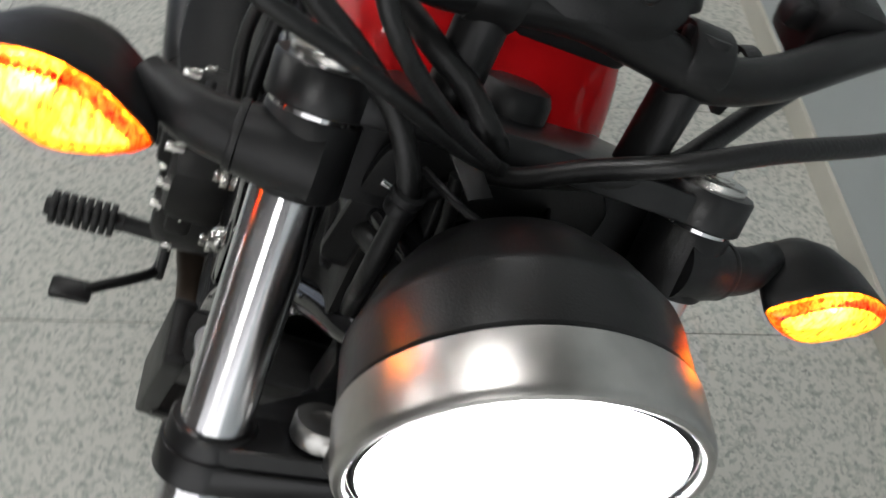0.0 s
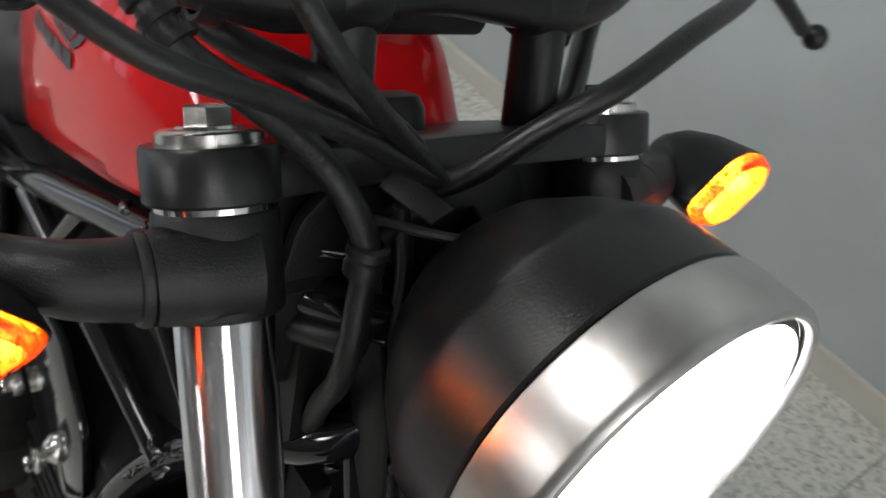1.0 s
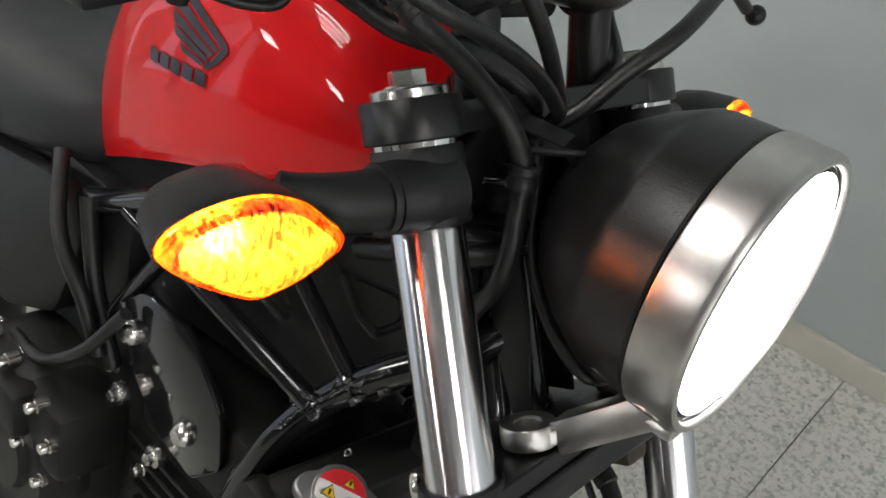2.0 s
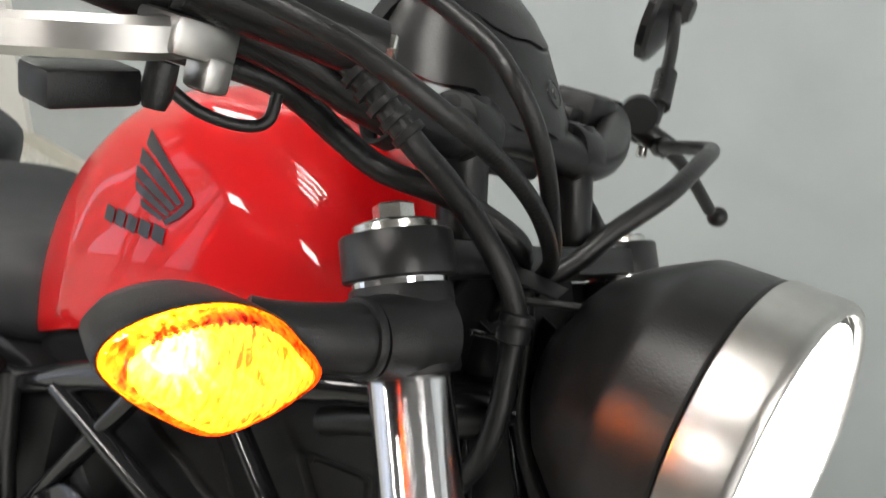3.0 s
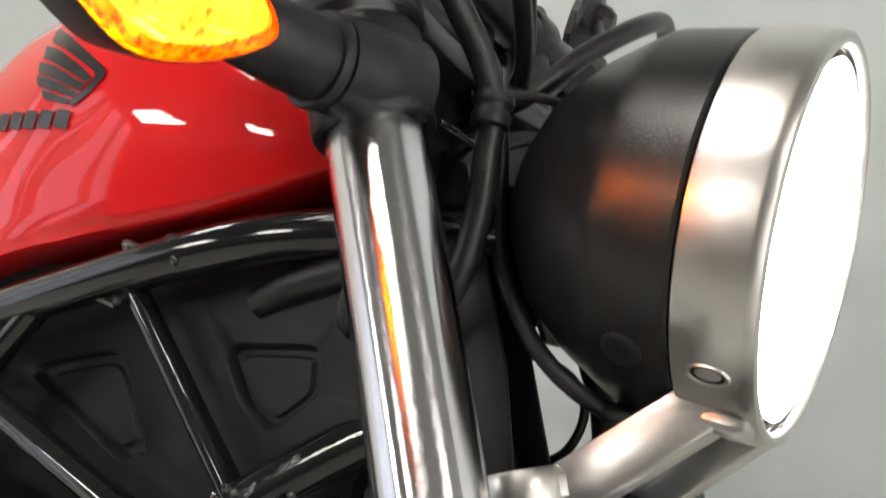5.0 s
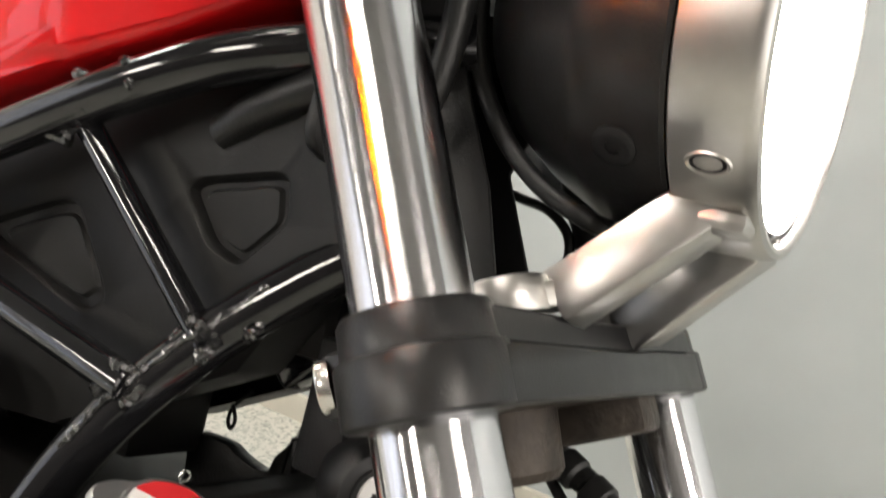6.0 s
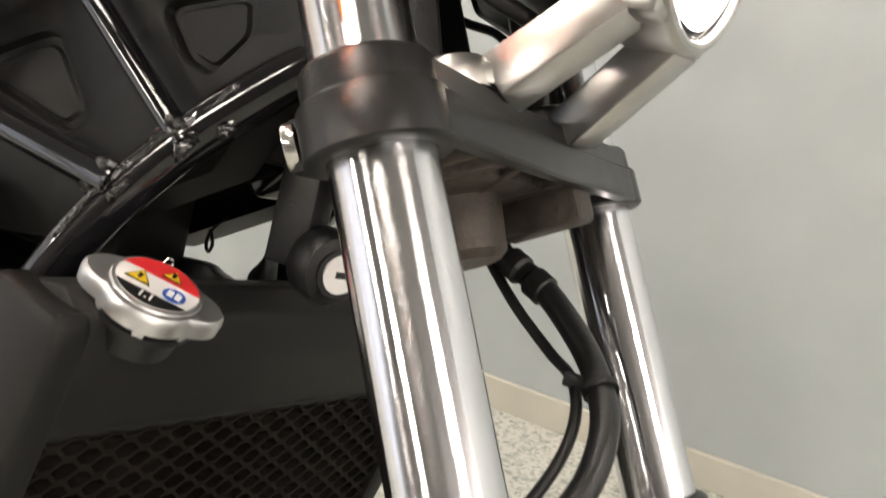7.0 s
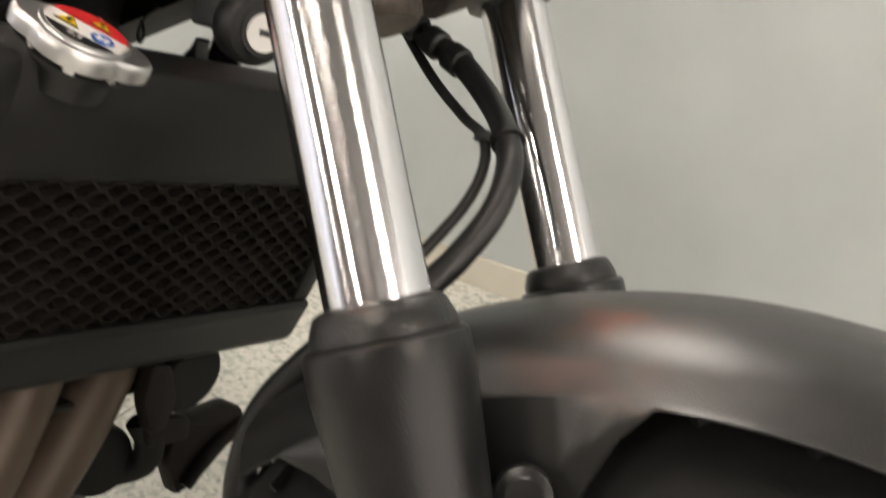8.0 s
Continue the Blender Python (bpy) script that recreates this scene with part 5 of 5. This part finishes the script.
part("engine_hose", hose([(-0.50, -0.105, -0.02), (-0.46, -0.125, -0.08), (-0.42, -0.122, -0.13), (-0.40, -0.115, -0.18)], 0.007), RUBBER, engine)
part("oil_filter", lathe([(0, -0.03), (0.027, -0.03), (0.030, -0.025), (0.030, 0.008), (0.026, 0.013), (0, 0.014)], (-0.162, 0.094, -0.340), (1, -0.1, -0.15), 28), TYRE, engine)
for y0, y1, y2 in ((0.056, 0.028, -0.004), (-0.012, -0.034, -0.058)):
    part("exhaust_pipe", hose([(-0.26, y0 + 0.004, -0.268), (-0.215, y0, -0.275), (-0.182, (y0 + y1) / 2, -0.300), (-0.175, y1, -0.336), (-0.176, y2, -0.402), (-0.200, y2 - 0.014, -0.448), (-0.245, y2 - 0.020, -0.482), (-0.45, -0.09, -0.50), (-0.72, -0.12, -0.51)], 0.0215, seg=24), HEADER, bike, "dull brown exhaust header pipe")
muffler = part("muffler", lathe([(0, 0), (0.024, 0), (0.030, 0.03), (0.052, 0.10), (0.060, 0.16), (0.062, 0.42), (0.058, 0.47), (0.03, 0.475), (0.03, 0.46), (0, 0.46)], (-0.70, -0.125, -0.505), (-1, -0.10, 0.12), 32), SATIN, bike, "satin black exhaust silencer")
part("heat_shield", plate(rounded([(0.0, -0.03), (0.12, -0.058), (0.42, -0.055), (0.44, 0.05), (0.12, 0.058), (0.0, 0.03)], 0.2), 0.012, basis((-0.70, -0.125, -0.44), (0.1, -0.25, 1), (0, 1, 0)) @ pose(0, 0, 0, 0, 0, 180), 0.004), PLASTIC, muffler)
part("footpeg_bracket", plate(rounded([(-0.54, -0.44), (-0.44, -0.40), (-0.41, -0.47), (-0.45, -0.50), (-0.53, -0.49)], 0.2), 0.012, pose(0, -0.13, 0, 90, 0, 0), 0.003), SATIN, bike)
peg = part("footpeg", rod((-0.470, -0.130, -0.452), (-0.474, -0.195, -0.450), 0.011), SATIN, bike, "ribbed black rubber footpeg")
for k in range(8):
    y = -0.205 - 0.0098 * k
    part("rubber_rib", lathe([(0.011, -0.0040), (0.0205, -0.0038), (0.0215, -0.0025), (0.0215, 0.0025), (0.0205, 0.0038), (0.011, 0.0040)], (-0.474, y, -0.450), (0, 1, 0), 20), RUBBER, peg)
part("peg_core", rod((-0.474, -0.19, -0.450), (-0.474, -0.284, -0.450), 0.0125), RUBBER, peg)
pedal = part("brake_pedal", hose([(-0.455, -0.135, -0.475), (-0.42, -0.142, -0.462), (-0.395, -0.165, -0.452), (-0.375, -0.195, -0.448), (-0.362, -0.215, -0.448)], 0.007), SATIN, bike, "black brake pedal")
part("pedal_pad", box(-0.374, -0.346, -0.252, -0.206, -0.455, -0.443, 0.004), SATIN, pedal)

part("front_hose", hose([(0.034, -0.030, -0.225), (0.016, -0.030, -0.249), (0.0, -0.030, -0.276), (-0.006, -0.030, -0.301), (-0.005, -0.030, -0.331), (0.01, -0.030, -0.37)], 0.0085), RUBBER, bike)
across = pose(0, 0, 0, 90, 0, 90)
part("engine_bracket", plate(rounded([(0.043, -0.318), (0.062, -0.322), (0.074, -0.350), (0.068, -0.372), (0.054, -0.374), (0.041, -0.345)], 0.2), 0.012, Matrix.Translation((-0.156, 0, 0)) @ across, 0.002), GUARD, engine)
part("bracket_link", plate(rounded([(0.056, -0.366), (0.100, -0.372), (0.104, -0.392), (0.062, -0.390)], 0.2), 0.010, Matrix.Translation((-0.160, 0, 0)) @ across, 0.002), GUARD, engine)
part("engine_bracket", plate(rounded([(0.090, -0.376), (0.148, -0.373), (0.166, -0.381), (0.178, -0.398), (0.130, -0.436), (0.106, -0.442), (0.088, -0.410)], 0.15), 0.016, Matrix.Translation((-0.168, 0, 0)) @ across, 0.004), GUARD, engine)
part("bracket_rib", hose([(-0.148, 0.108, -0.432), (-0.147, 0.130, -0.408), (-0.148, 0.168, -0.392)], 0.0055), GUARD, engine)
part("drain_cover", lathe([(0, 0.006), (0.018, 0.006), (0.025, 0.003), (0.027, -0.002), (0.027, -0.012), (0, -0.012)], (-0.180, 0.046, -0.406), (1, -0.3, 0.15), 28), TYRE, engine)
part("water_hose", hose([(-0.165, 0.064, -0.372), (-0.160, 0.072, -0.388), (-0.166, 0.074, -0.410), (-0.19, 0.060, -0.425)], 0.011), TYRE, engine)

# ---- seat and rear
rings = []
for x, w, zt, zb in ((-0.495, 0.06, 0.020, -0.05), (-0.515, 0.085, 0.035, -0.055), (-0.56, 0.105, 0.038, -0.065), (-0.64, 0.125, 0.030, -0.075), (-0.72, 0.135, 0.040, -0.08), (-0.755, 0.125, 0.055, -0.06), (-0.775, 0.105, 0.05, -0.02)):
    rings.append([(x, w * math.sin(a) * abs(math.sin(a)) ** -0.35 if abs(math.sin(a)) > 1e-3 else 0.0, (zt + zb) / 2 + (zt - zb) / 2 * math.copysign(abs(math.cos(a)) ** 0.6, math.cos(a))) for a in (2 * math.pi * k / 36 for k in range(36))])
part("rider_seat", loft(rings), SEAT, bike, "black vinyl rider seat", smooth=80)
rings = []
for x, w, zt, zb in ((-0.80, 0.02, 0.064, 0.02), (-0.82, 0.045, 0.080, 0.0), (-0.87, 0.075, 0.092, -0.01), (-0.99, 0.09, 0.096, -0.01), (-1.07, 0.07, 0.08, 0.0)):
    rings.append([(x, w * math.sin(a), (zt + zb) / 2 + (zt - zb) / 2 * math.copysign(abs(math.cos(a)) ** 0.6, math.cos(a))) for a in (2 * math.pi * k / 36 for k in range(36))])
part("pillion_seat", loft(rings), SEAT, bike, "black vinyl pillion seat", smooth=80)
for s in (-1, 1):
    part("side_cover", plate(rounded([(-0.49, -0.045), (-0.70, -0.085), (-0.74, -0.22), (-0.62, -0.26), (-0.50, -0.20), (-0.455, -0.10)], 0.18), 0.02, pose(0, s * 0.100 + 0.01, 0, 90, 0, 0), 0.006), COVER, bike, "dark plastic side cover")
    part("swingarm", hose([(-0.55, s * 0.09, -0.45), (-0.85, s * 0.11, -0.47), (-1.22, s * 0.12, -0.485)], 0.022), SATIN, bike)
    shock = part("shock", rod((-1.03, s * 0.13, -0.08), (-1.14, s * 0.13, -0.44), 0.012), SATIN, bike, "black rear shock with a silver spring")
    axis = basis((-1.03, s * 0.13, -0.08), (-0.11, 0, -0.36))
    part("spring", hose([axis @ Vector((0.026 * math.cos(k * 0.7), 0.026 * math.sin(k * 0.7), 0.02 + 0.0028 * k)) for k in range(108)], 0.0045, seg=8, steps=2), STEEL, shock)
part("battery_box", box(-0.76, -0.42, -0.082, 0.082, -0.26, -0.045, 0.02), PLASTIC, bike)
part("rear_frame", box(-1.10, -0.70, -0.085, 0.085, -0.11, -0.05, 0.02), SATIN, bike)
RX = (-1.227, 0, -0.496)
rear = part("rear_wheel", lathe([(0.02, -0.04), (0.195, -0.02), (0.20, -0.055), (0.212, -0.055), (0.212, 0.055), (0.20, 0.055), (0.195, 0.02), (0.02, 0.04)], RX, (0, 1, 0), 48), SATIN, bike)
part("tyre", lathe([(0.205, -0.055)] + [(0.245 + 0.068 * math.cos(a), 0.075 * math.sin(a)) for a in [radians(-150 + 15 * k) for k in range(21)]] + [(0.205, 0.055)], RX, (0, 1, 0), 64), RUBBER, rear)
rings = []
for k in range(17):
    a = radians(40 + 120 * k / 16)
    rings.append([(RX[0] + r * math.cos(a), y, RX[2] + r * math.sin(a)) for r, y in ((0.32, -0.085), (0.345, -0.08), (0.355, -0.05), (0.358, 0), (0.355, 0.05), (0.345, 0.08), (0.32, 0.085), (0.34, 0.05), (0.344, 0), (0.34, -0.05))])
part("rear_mudguard", loft(rings), SATIN, bike)
part("side_stand", rod((-0.42, 0.12, -0.46), (-0.36, 0.30, -0.735), 0.011), SATIN, bike)

# ---- front wheel and mudguard
AX = (0.263, 0, -0.494)
wheel = part("front_wheel", lathe([(0.195, -0.045), (0.212, -0.048), (0.215, -0.045), (0.215, 0.045), (0.212, 0.048), (0.195, 0.045), (0.190, 0.03), (0.190, -0.03), (0.195, -0.045)], AX, (0, 1, 0), 56), SATIN, bike, "black cast front wheel")
part("tyre", lathe([(0.21, -0.045)] + [(0.252 + 0.068 * math.cos(a), 0.065 * math.sin(a)) for a in [radians(-150 + 10 * k) for k in range(31)]] + [(0.21, 0.045)], AX, (0, 1, 0), 72), TYRE, wheel)
for k in range(7):
    a = 2 * math.pi * k / 7
    d = Vector((math.cos(a), 0, math.sin(a)))
    part("spoke", rod(Vector(AX) + d * 0.03, Vector(AX) + d * 0.2, 0.014, 0.010), SATIN, wheel)
part("hub", rod((AX[0], -0.085, AX[2]), (AX[0], 0.085, AX[2]), 0.03), SATIN, wheel)
# tread grooves
for k in range(44):
    a = 2 * math.pi * k / 44
    for s in (-1, 1):
        g = box(-0.0022, 0.0022, -0.022, 0.022, -0.003, 0.0012)
        g.transform(Matrix.Translation(AX) @ pose(0, 0, 0, 0, 90 - math.degrees(a), 0) @ Matrix.Translation((0, s * 0.034, 0.311)) @ pose(0, 0, 0, s * -22, 0, s * 35))
        part("tread_groove", g, S_BLACK, wheel)
rings = []
N = 40
for k in range(N + 1):
    a = radians(139.5 - 99.5 * k / N)
    deg = math.degrees(a)
    drop = -0.003 + 0.055 * max(0.0, min(1.0, (deg - 103) / 7)) * max(0.0, min(1.0, (134 - deg) / 8))     # side skirts, deeper beside the legs
    ring = []
    outer = [(-drop, 0.0795), (-drop * 0.6 + 0.002, 0.0800), (0.0045, 0.0785), (0.006, 0.0755), (0.016, 0.069), (0.024, 0.059), (0.031, 0.044), (0.036, 0.025), (0.038, 0.0)]
    full = [(h, -y) for h, y in outer] + [(h, y) for h, y in reversed(outer[:-1])]
    full += [(h - 0.003 if abs(y) < 0.07 else h, y * 0.955) for h, y in reversed(full)]
    for h, y in full:
        r = 0.308 + h
        ring.append((AX[0] + r * math.cos(a), y, AX[2] + r * math.sin(a)))
    rings.append(ring)
guard = part("front_mudguard", loft(rings), FENDER, bike, "satin black front mudguard", smooth=60)
for s in (-1, 1):
    p = Vector(FORK @ Vector((0.014, s * 0.118, -0.30)))
    part("guard_stay", plate(rounded([(-0.02, -0.02), (0.05, -0.028), (0.06, 0.016), (-0.02, 0.02)], 0.2), 0.008, Matrix.Translation((p.x, s * 0.090 + 0.004, p.z)) @ pose(0, 0, 0, 90, 0, 0), 0.002), SATIN, guard)
    bolt((p.x + 0.028, s * 0.095, p.z - 0.004), (0, s, 0), 0.006, 0.006, "guard_bolt", STEEL, guard, False)

for s in (-1, 1):
    part("caliper_bolt", lathe([(0, 0.006), (0.007, 0.006), (0.0082, 0.0045), (0.0110, 0.003), (0.0115, 0.0), (0.0115, -0.006)], (0.163, s * 0.096, -0.234), (0.3, s, 0.3), 24), SATIN, bike)

# ------------------------------------------------------------------ floor tiles and skirting
TILE = 0.6
me = bpy.data.meshes.new("tile")
bm = box(-TILE / 2 + 0.0012, TILE / 2 - 0.0012, -TILE / 2 + 0.0012, TILE / 2 - 0.0012, -0.004, 0.0)
bm.to_mesh(me)
bm.free()
me.materials.append(GRANITE)
for i, j in itertools.product(range(13), range(9)):
    t = new("tile", me)
    t.matrix_basis = pose(X0 + 0.3 + TILE * i, WALL_Y - 0.3 - TILE * j, 0)
    t.parent = floor
skirt = setting("baseboard", box(X0, X1, WALL_Y - 0.01, WALL_Y, 0, SKIRT, 0.002), CREAM, "cream tiled skirting along the grey wall", "baseboard")

# ------------------------------------------------------------------ clutter on the floor behind the motorcycle
stand = tagged(new("steel_stand"), "pale grey steel stand on the floor", "stand")
for name, bm in (("leg", rod((-1.86, -0.40, 0.012), (-2.06, -0.44, 0.60), 0.022)), ("foot", box(-1.95, -1.72, -0.43, -0.385, 0.0, 0.03, 0.006))):
    me = bpy.data.meshes.new(name)
    bm.to_mesh(me)
    bm.free()
    me.materials.append(S_WHITE)
    finish(me, 40)
    new(name, me).parent = stand
coil = [(-1.70 + 0.075 * math.cos(k * 0.45) * (1 + 0.004 * k), -0.27 + 0.075 * math.sin(k * 0.45), 0.013 + 0.0007 * k) for k in range(40)]
bm = hose(coil, 0.012, seg=12, steps=3)
me = bpy.data.meshes.new("hose_coil")
bm.to_mesh(me)
bm.free()
me.materials.append(S_WHITE)
finish(me, 60)
tagged(new("hose_coil", me), "coil of white plastic hose on the floor", "hose")
